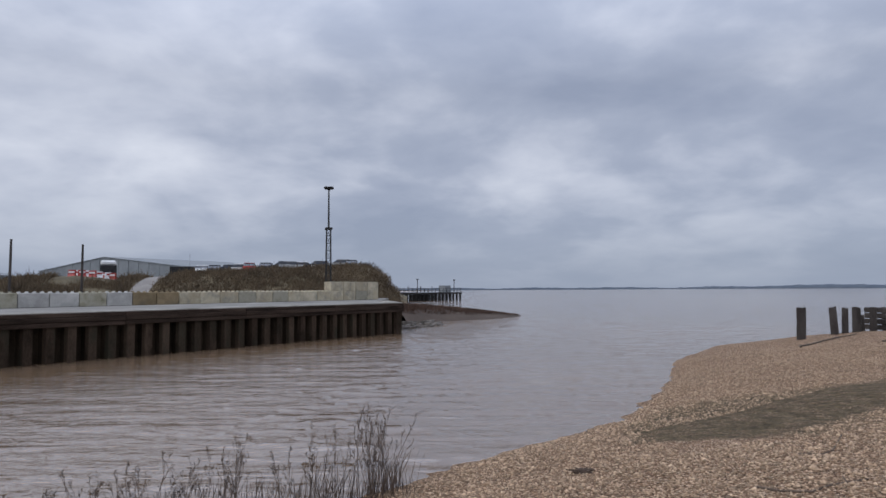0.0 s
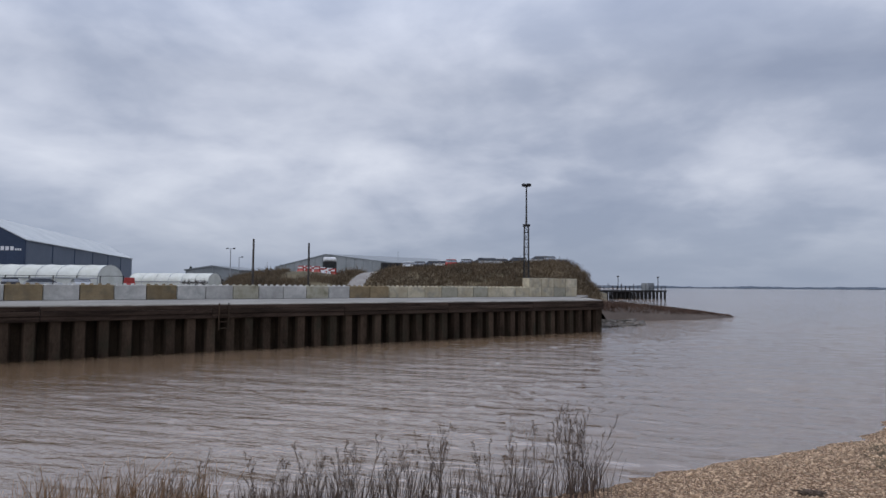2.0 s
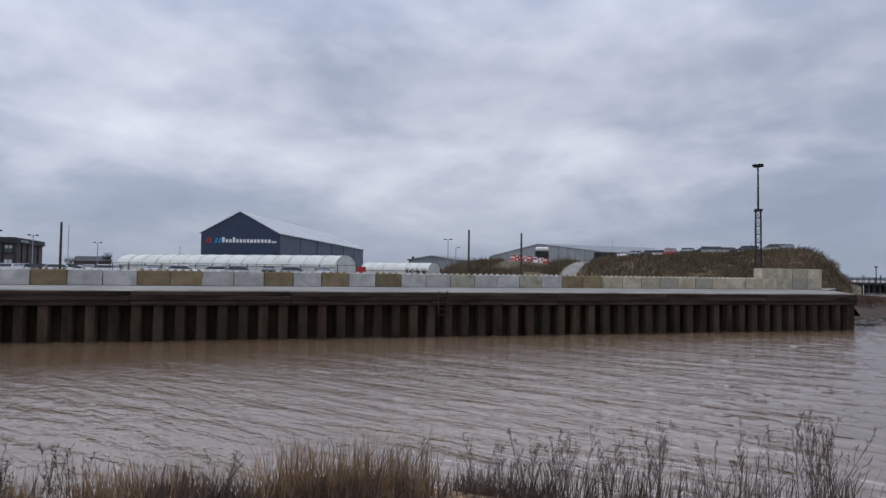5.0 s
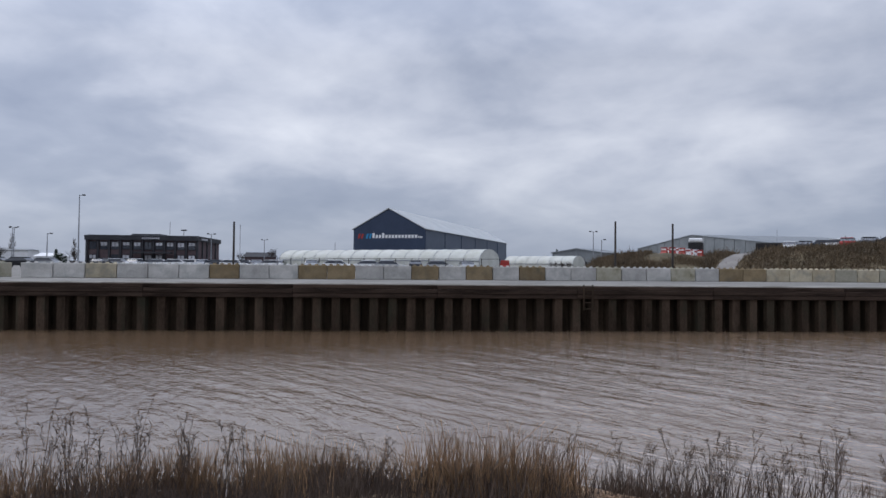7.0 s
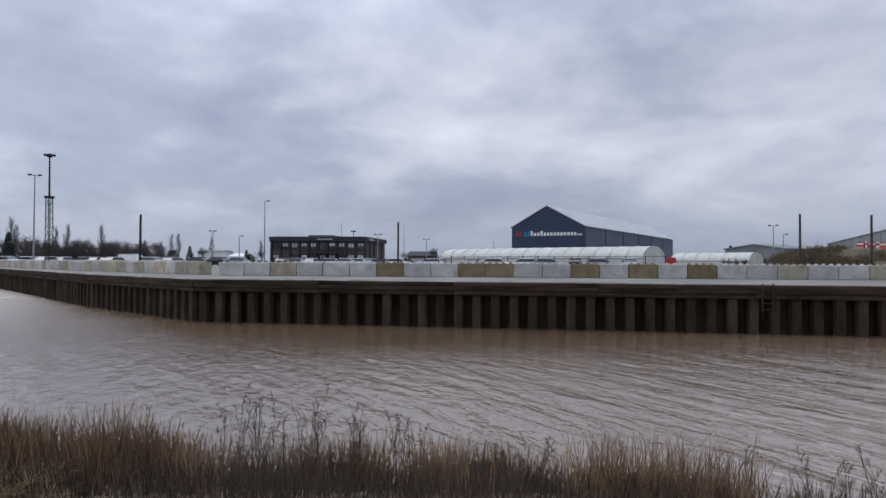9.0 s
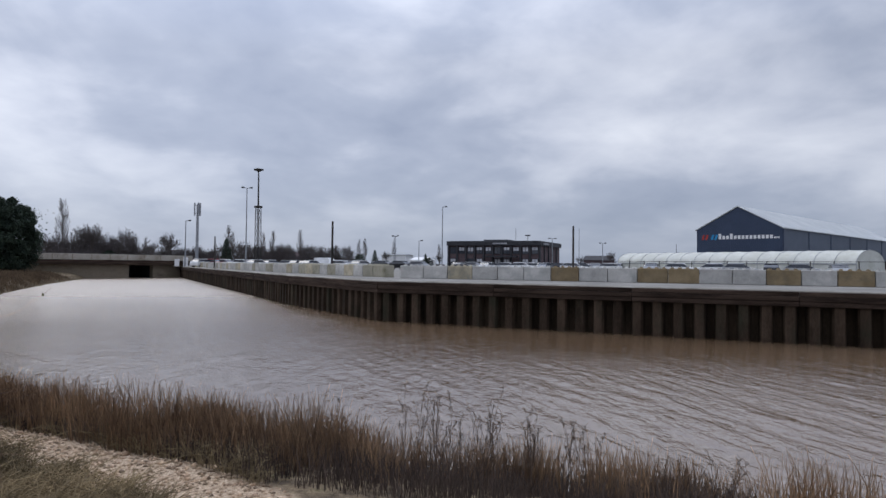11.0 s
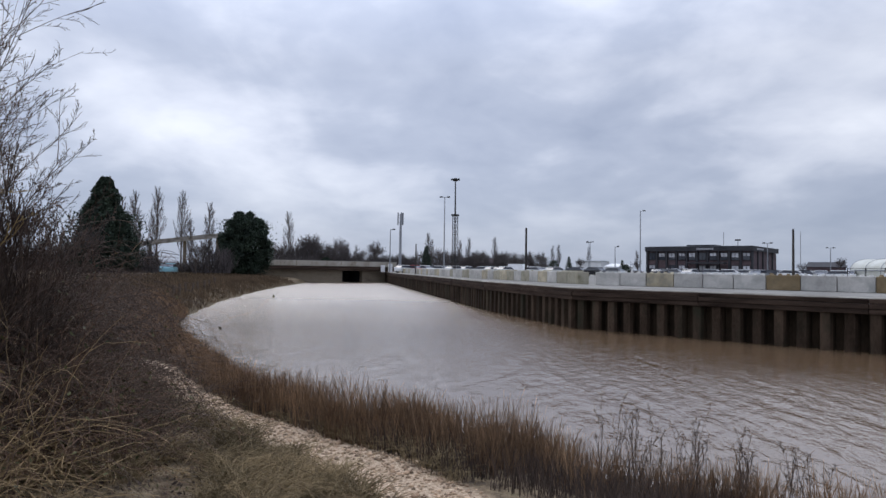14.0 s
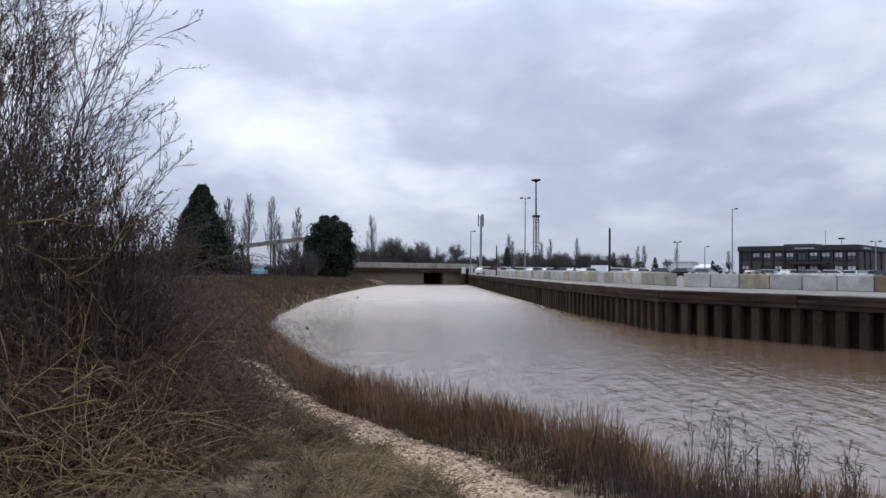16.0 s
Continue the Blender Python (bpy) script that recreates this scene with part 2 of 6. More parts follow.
M_GRASS = mat("winter_grass", (0.080, 0.060, 0.030), (0.36, 0.265, 0.145), 0.7, 0.95, 0.0, 6, vary=0.4, island=True)
M_CONIFER = mat("dark_conifer_foliage", (0.010, 0.019, 0.013), (0.040, 0.058, 0.036), 0.8, 0.9, 0.0, 6, vary=0.4, island=True)
M_LEAF = mat("bramble_leaves", (0.040, 0.043, 0.014), (0.110, 0.108, 0.042), 2.0, 0.7, 0.0, 9, vary=0.5, island=True)
M_SCRUB = mat("brown_winter_scrub", (0.060, 0.043, 0.027), (0.150, 0.108, 0.064), 0.25, 0.95, 0.0, 3, vary=0.35, island=True)
M_MOUND = mat("rough_grass_bank", (0.058, 0.047, 0.027), (0.130, 0.104, 0.058), 0.16, 0.95, 0.6, 1.2, dirt=(0.19, 0.145, 0.085), dirt_scale=0.09)
M_GRAVEL = mat("pale_gravel_track", (0.17, 0.155, 0.14), (0.26, 0.24, 0.22), 0.6, 0.95, 0.3, 6)
M_MUD = mat("brown_mud", (0.050, 0.034, 0.024), (0.095, 0.067, 0.048), 0.3, 0.7, 0.4, 3)
M_STONE = mat("dark_shore_stones", (0.05, 0.044, 0.038), (0.17, 0.15, 0.13), 2, 0.9, 0.3, 12, vary=0.4, island=True)
# Blue-grey base colour holds the haze over the estuary.
M_FARSHORE = mat("far_wooded_shore", (0.10, 0.125, 0.165), (0.13, 0.155, 0.19), 0.02, 1.0, 0.0, 0.2)
M_CONC_OLD = mat("stained_old_concrete", (0.16, 0.128, 0.090), (0.27, 0.225, 0.165), 0.3, 0.92, 0.3, 5, dirt=(0.11, 0.09, 0.065), dirt_scale=0.3, stretch=(1, 1, 2.2))
M_PARAPET = mat("pale_concrete_parapet", (0.30, 0.27, 0.225), (0.44, 0.405, 0.35), 0.4, 0.9, 0.2, 6, dirt=(0.20, 0.17, 0.125), dirt_scale=0.5)
# Near-black colour that stands for shade in the culvert and behind the piles.
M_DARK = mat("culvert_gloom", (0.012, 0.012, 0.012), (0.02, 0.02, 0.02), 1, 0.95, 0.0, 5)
M_DRIFT = mat("driftwood_bark", (0.055, 0.040, 0.030), (0.14, 0.105, 0.08), 4, 0.95, 0.5, 30)
M_PEBBLE = mat("flint_pebbles", (0.21, 0.132, 0.078), (0.52, 0.38, 0.255), 9, 0.85, 0.0, 30, vary=0.5, island=True)


def shingle_mat():
    """Pebbles with earth and dead grass where cover is 1, and a bed of drying weed where weed is 1."""
    ma = bpy.data.materials.new("shingle_and_turf")
    ma.use_nodes = True
    nt = ma.node_tree
    N, L = nt.nodes.new, nt.links.new
    p = nt.nodes["Principled BSDF"]
    tc = N("ShaderNodeTexCoord")

    def nz(s, d=5.0, r=0.6):
        n = N("ShaderNodeTexNoise")
        n.inputs["Scale"].default_value, n.inputs["Detail"].default_value, n.inputs["Roughness"].default_value = s, d, r
        L(tc.outputs["Object"], n.inputs["Vector"])
        return n.outputs[0]

    def ramp(src, *stops):
        r = N("ShaderNodeValToRGB")
        e = r.color_ramp.elements
        while len(e) < len(stops):
            e.new(0.5)
        for k, (pos, c) in zip(e, stops):
            k.position, k.color = pos, (*c, 1)
        L(src, r.inputs[0])
        return r.outputs[0]

    def mix(fac, a, b, mode="MIX"):
        n = N("ShaderNodeMixRGB")
        n.blend_type = mode
        for i, v in enumerate((fac, a, b)):
            if isinstance(v, (int, float)):
                n.inputs[i].default_value = v
            elif isinstance(v, tuple):
                n.inputs[i].default_value = (*v, 1)
            else:
                L(v, n.inputs[i])
        return n.outputs[0]

    vor = N("ShaderNodeTexVoronoi")
    vor.inputs["Scale"].default_value = 42.0
    L(tc.outputs["Object"], vor.inputs["Vector"])
    vor2 = N("ShaderNodeTexVoronoi")
    vor2.inputs["Scale"].default_value = 11.0
    L(tc.outputs["Object"], vor2.inputs["Vector"])
    sep = N("ShaderNodeSeparateColor")
    L(vor.outputs["Color"], sep.inputs[0])
    peb = ramp(sep.outputs[0], (0.0, (0.030, 0.018, 0.011)), (0.35, (0.165, 0.098, 0.057)), (0.72, (0.37, 0.235, 0.145)), (1.0, (0.88, 0.70, 0.52)))
    sep2 = N("ShaderNodeSeparateColor")
    L(vor2.outputs["Color"], sep2.inputs[0])
    peb2 = ramp(sep2.outputs[0], (0.0, (0.13, 0.083, 0.046)), (0.6, (0.27, 0.180, 0.100)), (1.0, (0.42, 0.315, 0.20)))
    peb = mix(0.15, peb, peb2)
    peb = mix(0.55, peb, ramp(nz(0.5), (0.3, (0.72, 0.60, 0.51)), (0.7, (1.06, 0.98, 0.90))), "MULTIPLY")
    turf = ramp(nz(2.2, 8.0, 0.7), (0.32, (0.055, 0.040, 0.028)), (0.46, (0.165, 0.120, 0.076)), (0.58, (0.33, 0.25, 0.155)), (0.75, (0.15, 0.140, 0.060)))
    weed = ramp(nz(7.0, 6.0, 0.7), (0.35, (0.045, 0.033, 0.016)), (0.7, (0.17, 0.125, 0.066)))
    cov, wee = N("ShaderNodeAttribute"), N("ShaderNodeAttribute")
    cov.attribute_name, wee.attribute_name = "cover", "weed"
    edge = nz(3.0, 6.0, 0.7)

    def soft(a):
        n = N("ShaderNodeMath")
        n.operation = "MULTIPLY_ADD"
        n.inputs[1].default_value = 1.0
        L(a, n.inputs[0])
        s = N("ShaderNodeMath")
        s.operation = "MULTIPLY_ADD"
        s.inputs[1].default_value, s.inputs[2].default_value = 1.6, -0.8
        L(edge, s.inputs[0])
        # ragged only along the border
        inv, brd, amt = N("ShaderNodeMath"), N("ShaderNodeMath"), N("ShaderNodeMath")
        inv.operation, brd.operation, amt.operation = "SUBTRACT", "MULTIPLY", "MULTIPLY"
        inv.inputs[0].default_value = 1.15
        L(a, inv.inputs[1])
        L(a, brd.inputs[0])
        L(inv.outputs[0], brd.inputs[1])
        L(brd.outputs[0], amt.inputs[0])
        L(s.outputs[0], amt.inputs[1])
        tri = N("ShaderNodeMath")
        tri.operation = "MULTIPLY"
        tri.inputs[1].default_value = 3.2
        L(amt.outputs[0], tri.inputs[0])
        L(tri.outputs[0], n.inputs[2])
        r = N("ShaderNodeMapRange")
        r.inputs["From Min"].default_value, r.inputs["From Max"].default_value = 0.2, 0.85
        L(n.outputs[0], r.inputs["Value"])
        return r.outputs[0]

    pal = N("ShaderNodeAttribute")
    pal.attribute_name = "pale"
    half = N("ShaderNodeMath")
    half.operation = "MULTIPLY"
    half.inputs[1].default_value = 0.8
    L(pal.outputs["Fac"], half.inputs[0])
    peb = mix(half.outputs[0], peb, ramp(sep.outputs[1], (0.0, (0.46, 0.325, 0.21)), (1.0, (0.80, 0.63, 0.46))))
    c = mix(soft(cov.outputs["Fac"]), peb, turf)
    c = mix(soft(wee.outputs["Fac"]), c, weed)
    L(c, p.inputs["Base Color"])
    p.inputs["Roughness"].default_value, p.inputs["Specular IOR Level"].default_value = 0.88, 0.25
    bp = N("ShaderNodeBump")
    bp.inputs["Strength"].default_value, bp.inputs["Distance"].default_value = 1.0, 0.04
    L(vor.outputs["Distance"], bp.inputs["Height"])
    bp.invert = True
    L(bp.outputs[0], p.inputs["Normal"])
    return ma


M_GROUND = shingle_mat()

# ---- mesh helpers ----
rng = np.random.default_rng(7)


def box(bm, x0, x1, y0, y1, z0, z1, bevel=0.0):
    m = Matrix.Translation(((x0 + x1) / 2, (y0 + y1) / 2, (z0 + z1) / 2)) @ Matrix.Diagonal((abs(x1 - x0), abs(y1 - y0), abs(z1 - z0), 1))
    r = bmesh.ops.create_cube(bm, size=1.0, matrix=m)
    if bevel:
        es = list({e for v in r["verts"] for e in v.link_edges})
        bmesh.ops.bevel(bm, geom=es, offset=bevel, segments=1, affect="EDGES")
    return bm


def rod(bm, a, b, r0, r1=None, n=8):
    a, b = Vector(a), Vector(b)
    r1 = r0 if r1 is None else r1
    m = Matrix.Translation((a + b) / 2) @ (b - a).to_track_quat("Z", "Y").to_matrix().to_4x4()
    bmesh.ops.create_cone(bm, cap_ends=True, segments=n, radius1=r0, radius2=r1, depth=(b - a).length, matrix=m)
    return bm


def prism(bm, pts, z0, z1):
    """An upright prism over a plan outline, counter-clockwise."""
    lo = [bm.verts.new((x, y, z0)) for x, y in pts]
    hi = [bm.verts.new((x, y, z1)) for x, y in pts]
    n = len(pts)
    bm.faces.new(hi)
    bm.faces.new(lo[::-1])
    for i in range(n):
        bm.faces.new((lo[i], lo[(i + 1) % n], hi[(i + 1) % n], hi[i]))
    return bm


def extrude_profile(bm, prof, x0, x1):
    """A closed profile in (y, z), drawn out along x."""
    a = [bm.verts.new((x0, y, z)) for y, z in prof]
    b = [bm.verts.new((x1, y, z)) for y, z in prof]
    n = len(prof)
    for i in range(n):
        bm.faces.new((a[i], a[(i + 1) % n], b[(i + 1) % n], b[i]))
    bm.faces.new(a[::-1])
    bm.faces.new(b)
    return bm


def to_mesh(name, bm, material):
    me = bpy.data.meshes.new(name)
    bmesh.ops.recalc_face_normals(bm, faces=bm.faces)
    bm.to_mesh(me)
    bm.free()
    me.materials.append(material)
    return me


def part(name, bm, material, parent=None, label=""):
    me = bm if isinstance(bm, bpy.types.Mesh) else to_mesh(name, bm, material)
    ob = new(name, me)
    if parent:
        ob.parent = parent
    return tagged(ob, label)


def thing(name, m=None, **tags):
    ob = new(name)
    ob.empty_display_size = 0.2
    if m is not None:
        ob.matrix_basis = m
    return tagged(ob, **tags)


def raw_mesh(name, verts, faces, material, smooth=False):
    """A mesh from arrays; faces of one size."""
    verts, faces = np.asarray(verts, np.float32), np.asarray(faces, np.int32)
    me = bpy.data.meshes.new(name)
    k = faces.shape[1]
    me.vertices.add(len(verts))
    me.vertices.foreach_set("co", verts.ravel())
    me.loops.add(faces.size)
    me.loops.foreach_set("vertex_index", faces.ravel())
    me.polygons.add(len(faces))
    me.polygons.foreach_set("loop_start", np.arange(0, faces.size, k, dtype=np.int32))
    me.update(calc_edges=True)
    me.validate()
    if smooth:
        me.polygons.foreach_set("use_smooth", np.ones(len(faces), bool))
    me.materials.append(material)
    return me


def tubes(name, paths, radii, material, sides=3):
    """Thin tapering stems: paths (n, k, 3), radii (n, k)."""
    paths, radii = np.asarray(paths, float), np.asarray(radii, float)
    n, k = radii.shape
    d = np.gradient(paths, axis=1)
    d /= np.linalg.norm(d, axis=2, keepdims=True) + 1e-9
    ref = np.where(np.abs(d[..., 2:3]) > 0.9, np.array([1.0, 0, 0]), np.array([0, 0, 1.0]))
    u = np.cross(d, ref)
    u /= np.linalg.norm(u, axis=2, keepdims=True) + 1e-9
    w = np.cross(d, u)
    a = np.arange(sides) * 2 * np.pi / sides
    v = paths[:, :, None, :] + radii[:, :, None, None] * (np.cos(a)[None, None, :, None] * u[:, :, None, :] + np.sin(a)[None, None, :, None] * w[:, :, None, :])
    idx = np.arange(n * k * sides).reshape(n, k, sides)
    nx = np.roll(idx, -1, axis=2)
    f = np.stack([idx[:, :-1], nx[:, :-1], nx[:, 1:], idx[:, 1:]], axis=-1).reshape(-1, 4)
    return raw_mesh(name, v.reshape(-1, 3), f, material)


def leaves(name, centres, size, material, r, flat=0.0):
    """Small folded leaves, each a quad turned at random."""
    n = len(centres)
    d = r.normal(size=(n, 3))
    d /= np.linalg.norm(d, axis=1, keepdims=True)
    e = np.cross(d, r.normal(size=(n, 3)))
    e /= np.linalg.norm(e, axis=1, keepdims=True)
    s = (size * r.uniform(0.6, 1.4, n))[:, None]
    c = np.asarray(centres)
    v = np.stack([c - d * s, c + e * s * 0.5, c + d * s, c - e * s * 0.5], 1).reshape(-1, 3)
    return raw_mesh(name, v, np.arange(4 * n).reshape(n, 4), material)


def at(azimuth, dist):
    """Plan place from the bearing (degrees, to the left of y) and the distance from the viewpoint."""
    a = radians(azimuth)
    return (-math.sin(a) * dist, math.cos(a) * dist)


def sm(a, b, x):
    t = np.clip((np.asarray(x, float) - a) / (b - a), 0, 1)
    return t * t * (3 - 2 * t)


def fbm(x, y, s, seed=0):
    """Cheap smooth noise from summed sines."""
    r = np.random.default_rng(seed)
    o = 0
    for k in range(6):
        a, p, q = r.uniform(0, 6.28), r.uniform(0, 6.28), 1.6 ** k
        o = o + np.sin((x * np.cos(a) + y * np.sin(a)) * s * q + p) / q
    return o / 2.2


# ---- plan of the dock ----
QUAY = 2.0
CORNER, HEAD = Vector((-32.4, 3.3)), Vector((-2.79, 42.92))
UDIR = (HEAD - CORNER).normalized()
NDIR = Vector((-UDIR.y, UDIR.x))
WALL_A = (HEAD - CORNER).length
TURN_A = math.degrees(math.atan2(UDIR.y, UDIR.x))


def quay(s, d):
    """A place by metres along the quay from its inner corner and metres inland."""
    q = CORNER + UDIR * s + NDIR * d
    return (q.x, q.y)


BEND, INNER = Vector((-45.2, -1.5)), Vector((-127.5, -24.3))
SHORE = [(140, 75), (60, 52), (27, 40.2), (18.7, 36.2), (13.7, 32.4), (11.2, 28.8), (9.0, 25.4), (7.4, 21.3), (5.7, 17.4), (3.8, 14.3), (2.3, 12.65), (0.64, 11.0), (-0.71, 9.5), (-2.9, 8.0), (-5.2, 6.0), (-6.9, 3.4), (-8.1, 1.0), (-9.4, -1.2),
         (-11.8, -4.1), (-16, -7.6), (-23.5, -12.6), (-31, -16.4), (-36, -18.4), (-50, -23), (-67, -27.2), (-85, -31.3), (-102, -34.2), (-116, -36.5), (-150, -38)]


def land_depth(x, y):
    """Metres inland of the near shore (negative: out on the water)."""
    x, y = np.asarray(x, float), np.asarray(y, float)
    best, sign = np.full(x.shape, 1e9), np.ones(x.shape)
    for (ax, ay), (bx, by) in zip(SHORE, SHORE[1:]):
        ex, ey = bx - ax, by - ay
        t = np.clip(((x - ax) * ex + (y - ay) * ey) / (ex * ex + ey * ey), 0, 1)
        dx, dy = x - ax - t * ex, y - ay - t * ey
        d = np.hypot(dx, dy)
        near = d < best
        best = np.where(near, d, best)
        sign = np.where(near, np.where(ex * dy - ey * dx > 0, 1.0, -1.0), sign)
    return best * sign


def ground_z(x, y):
    x, y = np.asarray(x, float), np.asarray(y, float)
    d = land_depth(x, y) + (0.22 - 0.12 * sm(-2, 1, x)) * fbm(x, y, 0.9, 3)
    beach = np.where(d < 0, d * 0.12, 1.30 * (1 - np.exp(-np.maximum(d, 0) / 6.5)) + 0.02 * np.maximum(d, 0) * sm(0, 30, d))
    bank = np.where(d < 0, d * 0.3, 1.12 * (1 - np.exp(-np.maximum(d, 0) / 1.5)) + 0.95 * sm(3, 26, d))
    w = sm(-1.5, -5.0, x)
    z = beach * (1 - w) + bank * w
    return z + 0.025 * fbm(x, y, 2.3, 5) * sm(0, 1.5, d) + 0.04 * fbm(x, y, 0.5, 6) * sm(0, 3, d)


def gz(x, y):
    return float(ground_z(np.array([x]), np.array([y]))[0])


# path of bare shingle along the left bank
TRACK = [(3.5, 1.5), (-1.0, 0.6), (-4.2, 0.2), (-6.35, -1.4), (-7.5, -2.7), (-8.8, -4.1), (-10.5, -5.6), (-13.5, -7.8)]


def track_dist(x, y):
    best = np.full(np.shape(x), 1e9)
    for (ax, ay), (bx, by) in zip(TRACK, TRACK[1:]):
        ex, ey = bx - ax, by - ay
        t = np.clip(((x - ax) * ex + (y - ay) * ey) / (ex * ex + ey * ey), 0, 1)
        best = np.minimum(best, np.hypot(x - ax - t * ex, y - ay - t * ey))
    return best


def build_ground():
    def axis(lo, hi, c, fine, grow):
        a = [c]
        s = fine
        while a[-1] < hi:
            a.append(a[-1] + s)
            s = fine + grow * max(0, a[-1] - c - 8)
        b = [c]
        s = fine
        while b[-1] > lo:
            b.append(b[-1] - s)
            s = fine + grow * max(0, c - b[-1] - 12)
        return np.array(b[:0:-1] + a)
    xs, ys = axis(-190, 160, -1, 0.14, 0.03), axis(-260, 90, 4, 0.14, 0.03)
    X, Y = np.meshgrid(xs, ys)
    Z = ground_z(X, Y)
    nx, ny = len(xs), len(ys)
    idx = np.arange(nx * ny).reshape(ny, nx)
    f = np.stack([idx[:-1, :-1], idx[:-1, 1:], idx[1:, 1:], idx[1:, :-1]], -1).reshape(-1, 4)
    keep = (Z.ravel()[f].max(axis=1) > -0.8)
    me = raw_mesh("ground", np.stack([X, Y, Z], -1).reshape(-1, 3), f[keep], M_GROUND, True)
    x, y = X.ravel(), Y.ravel()
    tr = track_dist(x, y)
    cover = sm(-1.6, -4.2, x + 0.25 * y) * sm(0.22, 0.7, tr + 0.25 * fbm(x, y, 1.5, 9)) * np.maximum(sm(-0.1, 0.4, land_depth(x, y)), sm(-6, -9, x))
    cover = np.maximum(cover, sm(-3, -8, y) * sm(0.35, 0.8, tr))
    # the bed of drying weed along an old tide line
    ax, ay, bx, by = 3.0, 10.35, 9.1, 13.6
    ex, ey = bx - ax, by - ay
    t = np.clip(((x - ax) * ex + (y - ay) * ey) / (ex * ex + ey * ey), -0.05, 1.6)
    off = (x - ax) * -ey / np.hypot(ex, ey) + (y - ay) * ex / np.hypot(ex, ey) - 0.5 * np.sin(t * 3.0) - 0.25
    wid = 2.7 * sm(-0.03, 0.4, t) * (1 - 0.6 * sm(0.5, 1.2, t))
    weed = np.where((t > -0.05) & (t < 1.6), 1 - sm(0.5, 1.25, np.abs(off) / (wid + 1e-3)), 0) * sm(0.2, 0.8, land_depth(x, y))
    weed = np.maximum(weed, (1 - sm(0.3, 1.8, land_depth(x, y))) * sm(-6, -10, x))
    pale = (1 - sm(0.6, 1.1, tr)) * sm(-2.5, -4.5, x)
    for nm, val in (("cover", cover), ("weed", weed * 0.76), ("pale", pale)):
        at_ = me.attributes.new(nm, "FLOAT", "POINT")
        at_.data.foreach_set("value", np.asarray(val, np.float32))
    return tagged(new("ground", me), label="shingle beach and rough grass bank beside the water", category="ground", kind="structure")


def wave_z(x, y, r):
    """Short wind chop, and long low ridges that cross the dock slantwise."""
    g = np.random.default_rng(12)
    z = np.zeros_like(x)
    for k in range(40):
        lam = 0.30 * 1.05 ** k
        a = radians(72) + g.normal(0, 0.55)
        amp = 0.0046 * lam * g.uniform(0.5, 1.4) / (1 + (lam / 1.0) ** 2)
        ph = g.uniform(0, 6.28) + 0.8 * fbm(x, y, 0.25, 200 + k)
        fade = np.clip(1.35 - r / (lam * 95), 0, 1)
        s = 0.5 + 0.5 * np.sin((x * math.cos(a) + y * math.sin(a)) * 2 * np.pi / lam + ph)
        z += amp * fade * (2 * s ** 1.5 - 0.9)
    ridge, rough = np.zeros_like(x), np.zeros_like(x)
    for lam, turn, amp in ((2.3, 64, 0.006), (3.3, 70, 0.006), (1.5, 57, 0.004)):
        a = radians(turn)
        q = (x * math.cos(a) + y * math.sin(a)) * 2 * np.pi / lam + 1.6 * fbm(x, y, 0.2, int(turn)) + 0.5 * fbm(x, y, 1.1, int(turn) + 1)
        s = (0.5 + 0.5 * np.sin(q)) ** 4 * np.clip(0.3 + fbm(x, y, 0.2, int(turn) + 5), 0, 1.2)
        ridge += amp * 2 * s
        rough += s
    # chop gathers on the ridges and in gusty patches
    z *= 0.6 + 0.45 * np.clip(fbm(x, y, 0.23, 77), -0.6, 1.2) + 0.7 * rough
    return (z + ridge * np.clip(1.5 - r / 60, 0, 1) * sm(-20, -6, x)) * (0.35 + 0.65 * sm(-20, -3, x)) * 1.1


def build_water():
    az_ = np.concatenate([np.arange(-180, -42, 4.0), np.arange(-42, 125, 0.13), np.arange(125, 181, 4.0)])
    rr = [3.0]
    while rr[-1] < 4600:
        q = rr[-1]
        rr.append(q * (1.0085 if 5.5 < q < 60 else 1.02 if q < 150 else 1.15))
    A, R = np.meshgrid(np.radians(az_), np.array(rr))
    X, Y = -np.sin(A) * R, np.cos(A) * R
    Z = wave_z(X, Y, R)
    idx = np.arange(A.size).reshape(A.shape)
    f = np.stack([idx[:-1, :-1], idx[1:, :-1], idx[1:, 1:], idx[:-1, 1:]], -1).reshape(-1, 4)
    me = raw_mesh("water", np.stack([X, Y, Z], -1).reshape(-1, 3), f, M_WATER, True)
    tagged(new("water", me), label="rippled muddy brown tidal water", category="water", kind="structure")


def build_yard():
    bm = bmesh.new()
    c, h = quay(0.1, 0.7), quay(WALL_A - 0.7, 0.7)
    b, i = BEND + Vector((-0.25, 0.7)), INNER + Vector((-0.2, 0.7))
    pts = [c, h, (-5.0, 50), (-5.6, 62), (-6.5, 80), (-11, 130), (-18, 200), (-60, 420), (-400, 1500), (-2500, 1500), (-2500, -900), (-135, -900), (-135, -40), (i.x - 0.6, i.y), (b.x, b.y)]
    prism(bm, pts, -1.5, QUAY)
    tagged(part("yard_ground", bm, M_YARD), label="worn pale concrete yard and quayside apron", category="ground", kind="structure")


build_ground()
build_water()
build_yard()


# ---- quay wall: sheet piles, timber fascia, pale concrete edge ----
PITCH = 0.81


